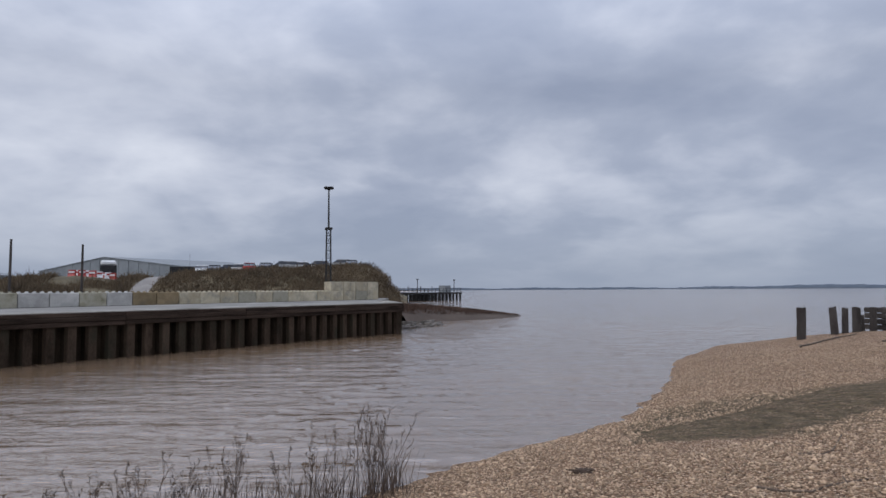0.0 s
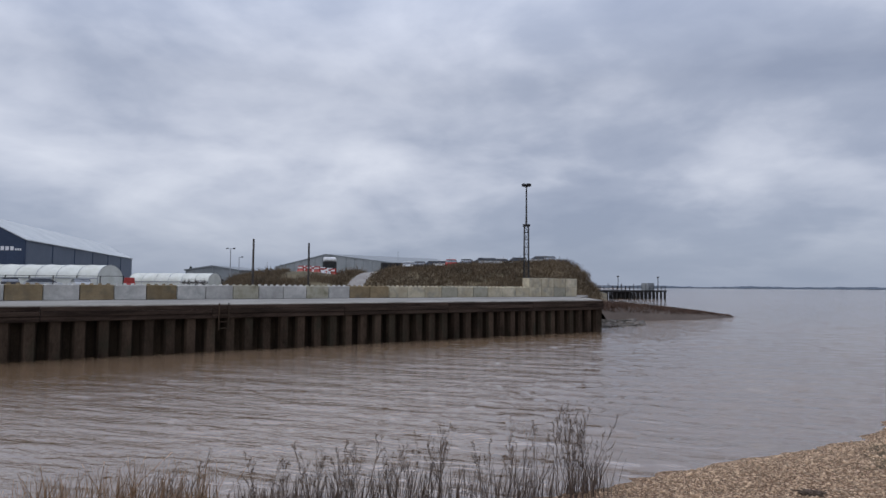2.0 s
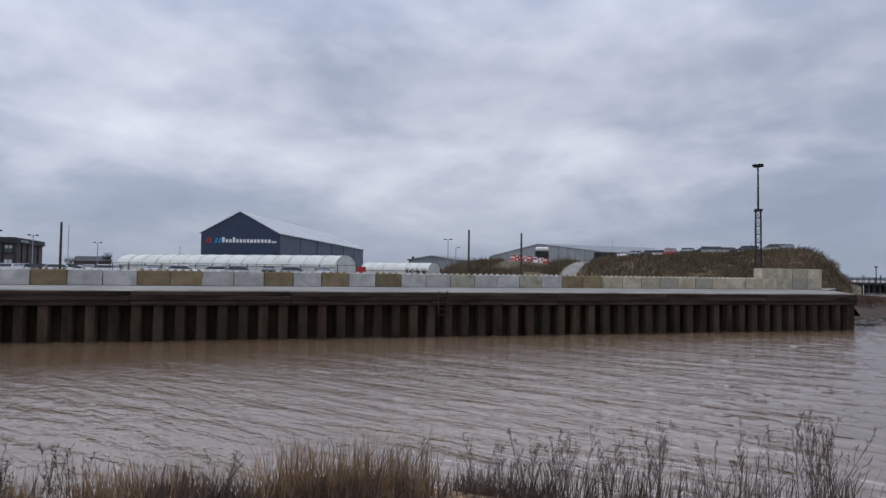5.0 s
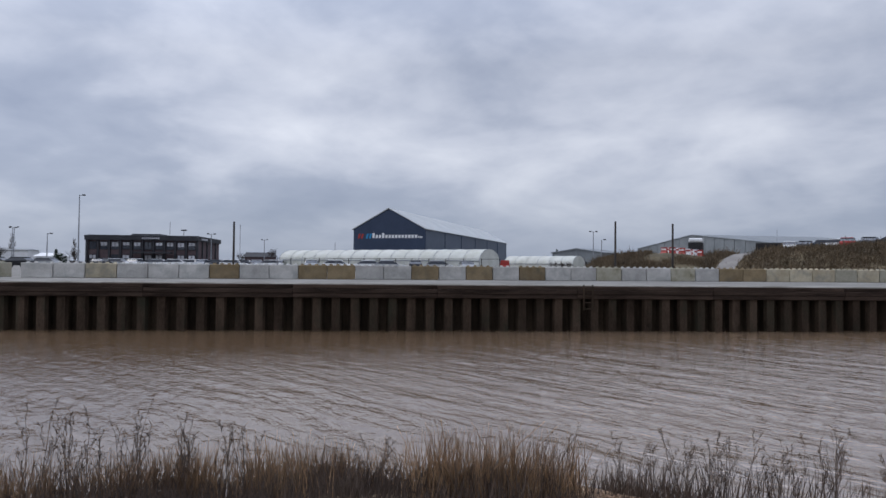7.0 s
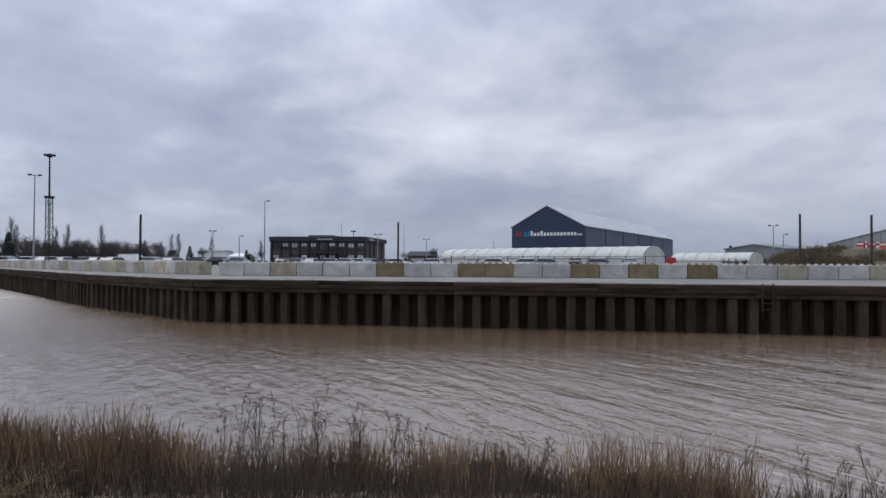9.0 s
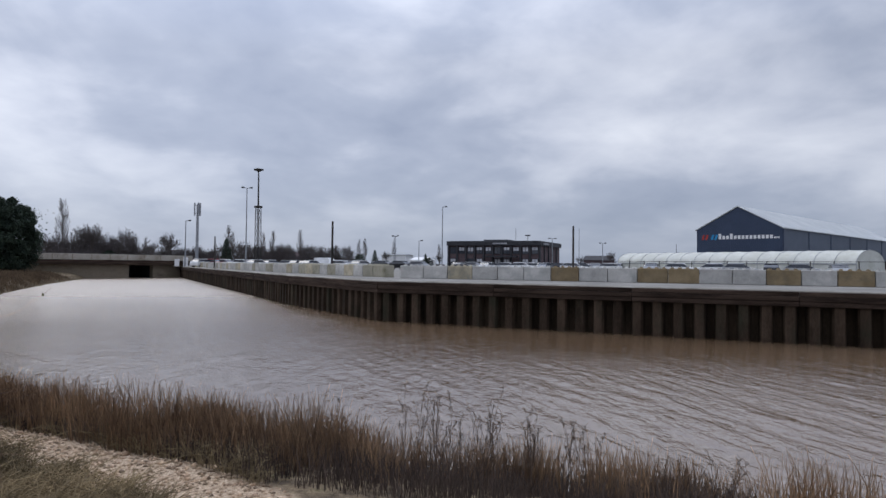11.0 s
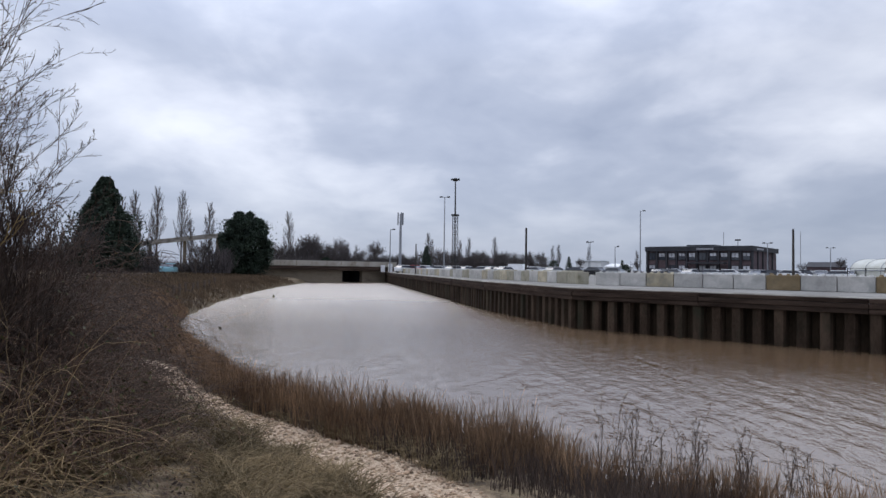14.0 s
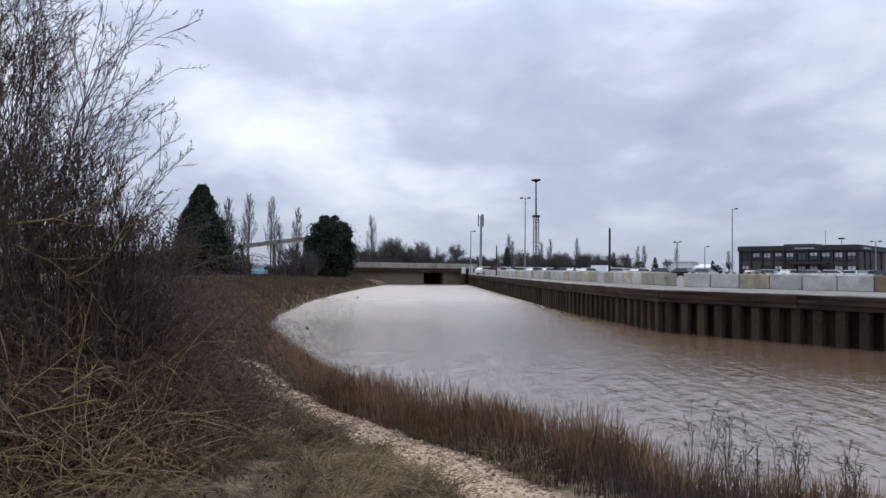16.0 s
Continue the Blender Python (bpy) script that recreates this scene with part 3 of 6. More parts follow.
def pile_meshes():
    """A proud pan and a recessed pan of steel sheet piling, faces to -y."""
    t, made = 0.03, []
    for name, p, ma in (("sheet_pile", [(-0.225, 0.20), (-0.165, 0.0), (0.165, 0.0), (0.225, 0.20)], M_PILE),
                        ("recessed_pile", [(0.225, 0.20), (0.28, 0.42), (0.53, 0.42), (0.585, 0.20)], M_SLIME_SHADE)):
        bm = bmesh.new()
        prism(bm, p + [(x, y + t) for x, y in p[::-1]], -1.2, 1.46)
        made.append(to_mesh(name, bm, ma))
    return made


def board_mesh(length, y0, y1, z0, z1, name="fascia_board", material=None):
    bm = bmesh.new()
    box(bm, -length / 2, length / 2, y0, y1, z0, z1, 0.02)
    return to_mesh(name, bm, material or M_FASCIA)


def wall_run(owner, a, b, pile, boards):
    """Piles, boards and edge along a straight run from a to b, water on the right hand."""
    a, b = Vector(a), Vector(b)
    d = b - a
    turn = math.degrees(math.atan2(d.y, d.x))
    n = max(1, round(d.length / PITCH))
    for k in range(n):
        q = a + d * ((k + 0.5) / n)
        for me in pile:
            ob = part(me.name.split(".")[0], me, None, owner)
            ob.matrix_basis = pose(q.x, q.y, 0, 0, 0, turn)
    m = max(1, round(d.length / 6.0))
    for k in range(m):
        q = a + d * ((k + 0.5) / m)
        for me in boards:
            ob = part("fascia_board", me, None, owner)
            ob.matrix_basis = pose(q.x, q.y, rng.uniform(-0.006, 0.006), 0, 0, turn) @ Matrix.Diagonal((d.length / m / 6.0 * 0.998, 1, 1, 1))
    bm = bmesh.new()
    box(bm, 0, d.length, 0.0, 0.9, QUAY - 0.35, QUAY + 0.035, 0.03)
    ob = part("quay_edge", bm, M_CAP, owner, "pale concrete edge strip")
    ob.matrix_basis = pose(a.x, a.y, 0, 0, 0, turn)
    # sheet added behind the piles, near-black to stand for shade in the gaps
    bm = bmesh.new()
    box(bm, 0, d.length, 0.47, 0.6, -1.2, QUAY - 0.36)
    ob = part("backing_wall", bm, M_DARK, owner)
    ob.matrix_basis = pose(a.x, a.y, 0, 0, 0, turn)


def build_walls():
    pile = pile_meshes()
    boards = [board_mesh(6.0, -0.10, 0.3, 1.43, 1.62), board_mesh(6.0, -0.13, 0.3, 1.625, 1.81), board_mesh(6.0, -0.09, 0.3, 1.815, 1.985)]
    wa = thing("quay_wall", label="dark sheet-pile quay wall with a timber fascia", category="quay wall", kind="structure")
    wall_run(wa, CORNER, HEAD, pile, boards)
    wall_run(wa, HEAD, (-4.3, 50.5), pile, boards)
    wb = thing("dock_wall", label="long rusty sheet-pile dock wall running to the culvert", category="quay wall", kind="structure")
    wall_run(wb, BEND, CORNER, pile, boards)
    wall_run(wb, INNER, BEND, pile, boards)


build_walls()


# ---- concrete blocks ----
def block_mesh(kind):
    bm = bmesh.new()
    box(bm, -0.79, 0.79, -0.4, 0.4, 0.0, 0.8, 0.025)
    me = to_mesh("block_body", bm, M_BLOCKS[kind])
    st = bmesh.new()
    bmesh.ops.create_cone(st, cap_ends=True, segments=8, radius1=0.11, radius2=0.075, depth=0.08)
    return me, to_mesh("stud", st, M_BLOCKS[kind])


BLOCK = {k: block_mesh(k) for k in M_BLOCKS}
KIND_LABEL = {"grey": "pale grey interlocking concrete barrier block", "ochre": "ochre-brown stained concrete barrier block", "buff": "buff weathered concrete barrier block", "mossy": "algae-tinged grey-green concrete barrier block"}


def block(kind, x, y, z, turn, group="concrete blocks along the quay", studs=True):
    ob = thing("concrete_block", pose(x, y, z, 0, 0, turn), label=KIND_LABEL[kind], category="block", group=group)
    part("block_body", BLOCK[kind][0], None, ob)
    if studs:
        for k in range(4):
            part("stud", BLOCK[kind][1], None, ob).matrix_basis = pose(-0.6 + 0.4 * k, 0, 0.84)
    return ob


def block_rows():
    r = random.Random(4)
    a, b = Vector(quay(-3.3, 8.4)), Vector(quay(61.4, 13.3))
    d = (b - a).normalized()
    turn = math.degrees(math.atan2(d.y, d.x))
    kinds = ["grey", "grey", "buff", "grey", "grey", "grey", "ochre", "grey", "grey", "ochre", "ochre", "grey", "grey", "ochre", "grey", "ochre", "grey", "ochre", "grey", "grey", "mossy", "grey", "grey", "mossy", "grey", "ochre", "ochre", "buff", "buff", "buff", "mossy", "buff", "mossy", "buff", "buff", "buff", "buff", "buff", "mossy", "buff"]
    for k, kind in enumerate(kinds):
        q = a + d * (0.8 + 1.615 * k)
        block(kind, q.x, q.y, QUAY, turn + r.uniform(-0.8, 0.8))
    for k in range(36, 40):
        q = a + d * (0.8 + 1.615 * k)
        block("buff", q.x, q.y, QUAY + 0.802, turn + r.uniform(-1, 1), studs=False)
    pts = [Vector((-42.7, 5.0)), Vector((-61, -2.0)), Vector((-126, -21.6))]
    k = 0
    for p0, p1 in zip(pts, pts[1:]):
        dd = p1 - p0
        tb = math.degrees(math.atan2(dd.y, dd.x))
        n = int(dd.length / 1.62)
        for j in range(n):
            q = p0 + dd * ((j + 0.5) / n)
            block(r.choice(["grey", "grey", "grey", "buff", "mossy", "mossy"]) if k > 1 else "mossy", q.x, q.y, QUAY, tb + r.uniform(-1, 1))
            k += 1


block_rows()


# ---- quay fittings ----
def build_ladder(s):
    x, y = quay(s, -0.16)
    ob = thing("quay_ladder", pose(x, y, 0, 0, 0, TURN_A), label="rusty steel ladder fixed to the quay wall", category="ladder")
    for sx in (-0.2, 0.2):
        bm = bmesh.new()
        rod(bm, (sx, 0, 0.92), (sx, 0, 2.06), 0.03)
        part("stile", bm, M_PILE, ob)
    for k in range(4):
        bm = bmesh.new()
        rod(bm, (-0.2, 0, 1.0 + 0.27 * k), (0.2, 0, 1.0 + 0.27 * k), 0.025)
        part("rung", bm, M_PILE, ob)


build_ladder(25.2)


def lattice_tower(x, y, turn, lean):
    """A floodlight tower: a narrow lattice below, a single pole above and a flat lamp head."""
    ob = thing("floodlight_tower", pose(x, y, QUAY, 0, lean, turn), label="dark steel lattice floodlight tower with a flat lamp head", category="light tower", group="floodlight towers on the quay")
    h, w = 7.1, 0.21
    for sx in (-w, w):
        for sy in (-w, w):
            bm = bmesh.new()
            rod(bm, (sx * 1.25, sy * 1.25, 0), (sx, sy, h), 0.04, n=6)
            part("corner_leg", bm, M_STEEL, ob)
    for k in range(9):
        z0, z1 = 0.3 + k * 0.76, 0.3 + (k + 1) * 0.76
        bm = bmesh.new()
        for a, b in (((-w, -w), (w, -w)), ((w, -w), (w, w)), ((w, w), (-w, w)), ((-w, w), (-w, -w))):
            rod(bm, (*a, z1), (*b, z1), 0.03, n=5)
            rod(bm, (*a, z0), (*b, z1), 0.02, n=5)
        part("bracing", bm, M_STEEL, ob)
    bm = bmesh.new()
    box(bm, -0.34, 0.34, -0.34, 0.34, h - 0.1, h + 0.12, 0.03)
    part("collar", bm, M_STEEL, ob)
    bm = bmesh.new()
    rod(bm, (0, 0, h), (0, 0, 11.1), 0.10, 0.07)
    part("upper_pole", bm, M_STEEL, ob)
    bm = bmesh.new()
    bmesh.ops.create_cone(bm, cap_ends=True, segments=10, radius1=0.2, radius2=0.5, depth=0.26, matrix=Matrix.Translation((0, 0, 11.2)))
    head = part("lamp_head", bm, M_STEEL, ob)
    for k in range(4):
        a = k * math.pi / 2 + 0.5
        bm = bmesh.new()
        box(bm, -0.16, 0.16, -0.1, 0.1, -0.1, 0.1, 0.02)
        la = part("floodlight", bm, M_STEEL, head)
        la.matrix_basis = pose(0.42 * math.cos(a), 0.42 * math.sin(a), 11.27, 25, 0, math.degrees(a) + 90)


lattice_tower(*at(10.2, 66.0), 20, 0.0)
lattice_tower(*at(94.6, 74.5), 60, -0.6)


def plain_pole(azimuth, dist, top, r=0.11, material=None, name="timber_pole", label="tall dark timber pole standing in the yard", group="dark poles in the yard"):
    x, y = at(azimuth, dist)
    ob = thing(name, pose(x, y, QUAY - 0.02), label=label, category="pole", group=group)
    bm = bmesh.new()
    rod(bm, (0, 0, 0), (0, 0, top - QUAY), r, r * 0.75, 10)
    part("shaft", bm, material or M_POST, ob)
    bm = bmesh.new()
    box(bm, -r * 1.7, r * 1.7, -r * 1.7, r * 1.7, 0, 0.25, 0.03)
    part("foot", bm, M_CAP, ob)
    return ob


for az_, d_, e_ in ((34.05, 58, 3.93), (29.4, 62, 3.68), (67.1, 60, 3.55), (88.33, 58, 3.75), (98.1, 92, 2.2)):
    plain_pole(az_, d_, EYE + d_ * math.tan(radians(e_)))
for az_, d_, e_ in ((72.1, 190, 3.35), (66.6, 190, 3.3), (58.6, 180, 1.95), (21.6, 260, 3.1)):
    plain_pole(az_, d_, EYE + d_ * math.tan(radians(e_)), 0.09, M_GALV, "thin_mast", "thin pale grey mast far across the yard", "thin masts")


def lamp_post(azimuth, dist, elev, heads, material=None, wide=1.3):
    top = EYE + dist * math.tan(radians(elev))
    x, y = at(azimuth, dist)
    ob = thing("lamp_post", pose(x, y, QUAY - 0.02, 0, 0, azimuth), label="grey steel lamp post with %s" % ("twin floodlights" if heads == 2 else "a single lamp"), category="lamp post", group="lamp posts round the yard")
    bm = bmesh.new()
    rod(bm, (0, 0, 0), (0, 0, top - QUAY), 0.13, 0.07, 8)
    part("column", bm, material or M_GALV, ob)
    bm = bmesh.new()
    rod(bm, (-wide / 2 if heads == 2 else 0, 0, top - QUAY - 0.05), (wide / 2, 0, top - QUAY - 0.05), 0.05, n=6)
    part("bracket", bm, material or M_GALV, ob)
    for sx in ((-wide / 2, wide / 2) if heads == 2 else (wide / 2,)):
        bm = bmesh.new()
        box(bm, sx - 0.26, sx + 0.26, -0.2, 0.2, top - QUAY - 0.1, top - QUAY + 0.12, 0.05)
        part("lamp", bm, M_STEEL, ob)


for az_, d_, e_, n_ in ((35.9, 140, 3.05, 2), (35.2, 150, 2.35, 1), (82.8, 170, 2.55, 2), (80.7, 150, 2.15, 1), (64.6, 170, 2.05, 2), (78.63, 125, 5.2, 1), (95.6, 112, 6.4, 2), (100.4, 124, 3.45, 1),
                        (82.9, 210, 2.5, 2), (68.9, 142, 2.45, 2)):
    lamp_post(az_, d_, e_, n_)


def telecom_mast():
    x, y = at(99.5, 126)
    top = EYE + 126 * math.tan(radians(4.95)) - QUAY
    ob = thing("telecom_mast", pose(x, y, QUAY), label="slim grey telecom mast with three antenna panels", category="mast")
    bm = bmesh.new()
    rod(bm, (0, 0, 0), (0, 0, top - 0.3), 0.30, 0.2, 10)
    part("column", bm, M_GALV, ob)
    for k in range(3):
        a = k * 2.09 + 0.4
        bm = bmesh.new()
        box(bm, -0.16, 0.16, -0.09, 0.09, top - 2.4, top, 0.03)
        p = part("antenna_panel", bm, M_GALV, ob)
        p.matrix_basis = pose(0.55 * math.cos(a), 0.55 * math.sin(a), 0, 0, 0, math.degrees(a) + 90)
    bm = bmesh.new()
    for k in range(3):
        a = k * 2.09 + 0.4
        for z in (top - 2.0, top - 0.5):
            rod(bm, (0, 0, z), (0.55 * math.cos(a), 0.55 * math.sin(a), z), 0.04, n=5)
    part("headframe", bm, M_GALV, ob)
    for dx, w, h in ((1.8, 0.9, 1.7), (3.2, 0.7, 1.4)):
        cab = thing("equipment_cabinet", pose(x + dx * 0.3, y - dx, QUAY, 0, 0, 10), label="white metal equipment cabinet beside the mast", category="cabinet", group="cabinets by the mast")
        bm = bmesh.new()
        box(bm, -w, w, -0.4, 0.4, 0.1, h, 0.03)
        part("housing", bm, M_WHITE, cab)
        bm = bmesh.new()
        box(bm, -w - 0.1, w + 0.1, -0.5, 0.5, 0, 0.12)
        part("plinth", bm, M_CAP, cab)


telecom_mast()


# ---- buildings across the yard ----
def gable_hall():
    """Navy retail hall, gable to the water."""
    w, l, he, hr = 19.0, 100.0, 9.75, 14.75
    p1 = at(50.7, 157.0)
    ax = radians(32.0)
    axis = Vector((-math.sin(ax), math.cos(ax)))
    turn = math.degrees(math.atan2(axis.y, axis.x)) - 90
    # local: x across the gable (0 is the eave by the long wall, negative along the gable), y along the building
    ob = thing("retail_hall", pose(p1[0], p1[1], QUAY, 0, 0, turn), label="large navy steel-clad retail hall with a pale ribbed roof", category="building")
    bm = bmesh.new()
    pts = [(-w, 0), (0, 0), (0, he), (-w / 2, hr), (-w, he)]
    a = [bm.verts.new((x, 0.0, z)) for x, z in pts]
    b = [bm.verts.new((x, 0.4, z)) for x, z in pts]
    bm.faces.new(a)
    bm.faces.new(b[::-1])
    for i in range(5):
        bm.faces.new((a[i], b[i], b[(i + 1) % 5], a[(i + 1) % 5]))
    gable = part("gable_wall", bm, M_NAVY, ob, "navy gable wall")
    for k in range(40):
        x = -w + 0.25 + k * (w - 0.5) / 39
        top = he + (hr - he) * (1 - abs(x + w / 2) / (w / 2)) - 0.2
        bm = bmesh.new()
        box(bm, x - 0.05, x + 0.05, -0.045, 0.003, 0.3, top)
        part("cladding_rib", bm, M_NAVY, gable)
    n = 6
    for k in range(n):
        y0, y1 = 0.4 + k * (l - 0.4) / n, 0.4 + (k + 1) * (l - 0.4) / n
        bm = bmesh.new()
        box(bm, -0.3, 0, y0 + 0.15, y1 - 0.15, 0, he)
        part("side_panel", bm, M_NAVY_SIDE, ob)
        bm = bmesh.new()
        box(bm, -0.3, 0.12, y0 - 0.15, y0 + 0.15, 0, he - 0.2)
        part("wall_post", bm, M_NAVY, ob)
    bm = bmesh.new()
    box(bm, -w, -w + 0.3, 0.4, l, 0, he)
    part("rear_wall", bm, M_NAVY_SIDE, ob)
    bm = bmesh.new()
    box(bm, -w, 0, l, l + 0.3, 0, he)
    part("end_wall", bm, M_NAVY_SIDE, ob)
    for sgn, x0, x1 in ((1, 0.35, -w / 2), (-1, -w - 0.35, -w / 2)):
        bm = bmesh.new()
        z0 = he - 0.15
        prof = [(x0, z0), (x1, hr + 0.12), (x1, hr + 0.3), (x0, z0 + 0.2)]
        a = [bm.verts.new((x, -0.25, z)) for x, z in prof]
        b = [bm.verts.new((x, l + 0.3, z)) for x, z in prof]
        for i in range(4):
            bm.faces.new((a[i], a[(i + 1) % 4], b[(i + 1) % 4], b[i]))
        bm.faces.new(a)
        bm.faces.new(b)
        roof = part("roof_slope", bm, M_ROOF, ob, "pale ribbed roof")
        for k in range(60):
            y = 0.6 + k * (l - 1) / 59
            bm = bmesh.new()
            q = [(x0, z0 + 0.2), (x1, hr + 0.3), (x1, hr + 0.36), (x0, z0 + 0.26)]
            a = [bm.verts.new((x, y, z)) for x, z in q]
            b = [bm.verts.new((x, y + 0.08, z)) for x, z in q]
            for i in range(4):
                bm.faces.new((a[i], a[(i + 1) % 4], b[(i + 1) % 4], b[i]))
            part("roof_rib", bm, M_ROOF, roof)
    # sign: two coloured shapes and a row of white bars
    for x, ma in ((-w + 1.9, M_RED), (-w + 4.1, M_BLUE)):
        bm = bmesh.new()
        sh = 0.35
        for k in range(2):
            x0 = x - 0.75 + k * 0.85
            v = [bm.verts.new(c) for c in ((x0, -0.09, 7.4), (x0 + 0.5, -0.09, 7.4), (x0 + 0.5 + sh, -0.09, 8.6), (x0 + sh, -0.09, 8.6))]
            bm.faces.new(v)
        r = bmesh.ops.extrude_face_region(bm, geom=bm.faces[:])
        bmesh.ops.translate(bm, vec=(0, 0.06, 0), verts=[g for g in r["geom"] if isinstance(g, bmesh.types.BMVert)])
        part("sign_emblem", bm, ma, gable, "coloured sign emblem")
    x = -w + 5.2
    for k in range(17):
        tall = 1.25 if k in (0, 3) else 0.8
        ww = 0.84 if k < 14 else 0.4
        if k >= 14:
            tall = 0.4
        bm = bmesh.new()
        box(bm, x, x + ww * 0.72, -0.09, -0.05, 7.5, 7.5 + tall)
        part("sign_bar", bm, M_WHITE, gable, "white sign bar")
        x += ww * 1.03


gable_hall()


def arch_profile(w, side, h, n=10):
    pts = [(-w / 2, 0), (-w / 2, side)]
    for k in range(1, n):
        a = math.pi * (1 - k / n)
        pts.append((math.cos(a) * w / 2, side + math.sin(a) * (h - side)))
    return pts + [(w / 2, side), (w / 2, 0)]


def polytunnel(p0, p1, w, side, h, bays, label):
    d = Vector(p1) - Vector(p0)
    ob = thing("polytunnel", pose(p0[0], p0[1], QUAY, 0, 0, math.degrees(math.atan2(d.y, d.x))), label=label, category="polytunnel", group="white polytunnels")
    l = d.length
    prof = arch_profile(w, side, h)
    for k in range(bays):
        bm = bmesh.new()
        x0, x1 = l * k / bays + 0.03, l * (k + 1) / bays - 0.03
        sag = 0.05
        rows = []
        for j, f in ((0, 0), (1, sag), (2, 0)):
            x = x0 + (x1 - x0) * j / 2
            rows.append([bm.verts.new((x, y * (1 - f * 0.3), z * (1 - f * 0.25))) for y, z in prof])
        for a, b in zip(rows, rows[1:]):
            for i in range(len(prof) - 1):
                bm.faces.new((a[i], a[i + 1], b[i + 1], b[i])).smooth = True
        part("cover_sheet", bm, M_PLASTIC, ob)
    for x in (0.0, l):
        bm = bmesh.new()
        bm.faces.new([bm.verts.new((x, y, z)) for y, z in prof])
        part("end_panel", bm, M_PLASTIC, ob)
    for k in range(bays + 1):
        x = l * k / bays
        bm = bmesh.new()
        for (ya, za), (yb, zb) in zip(prof, prof[1:]):
            rod(bm, (x, ya * 1.006, za * 1.004), (x, yb * 1.006, zb * 1.004), 0.035, n=5)
        part("hoop", bm, M_GALV, ob)
    for sy in (-1, 1):
        bm = bmesh.new()
        box(bm, 0, l, sy * w / 2 - 0.05, sy * w / 2 + 0.05, side - 0.06, side + 0.06)
        part("side_rail", bm, M_GALV, ob)


polytunnel(at(62.2, 110.0), at(44.9, 89.5), 6.4, 1.5, 3.15, 15, "long white polythene tunnel with dark side rails")
polytunnel(at(43.0, 139.0), at(37.1, 132.0), 6.0, 1.3, 3.0, 6, "short white polythene tunnel beyond the barrier blocks")


def yard_fence():
    a, b = Vector(at(63.5, 99)), Vector(at(44.0, 82))
    ob = thing("post_fence", label="dark post-and-rail fence in front of the tunnel", category="fence")
    n = 14
    for k in range(n + 1):
        q = a + (b - a) * k / n
        bm = bmesh.new()
        rod(bm, (q.x, q.y, QUAY), (q.x, q.y, QUAY + 1.75), 0.06, n=6)
        part("post", bm, M_POST, ob)
    bm = bmesh.new()
    rod(bm, (a.x, a.y, QUAY + 1.7), (b.x, b.y, QUAY + 1.7), 0.03, n=5)
    part("rail", bm, M_POST, ob)


yard_fence()


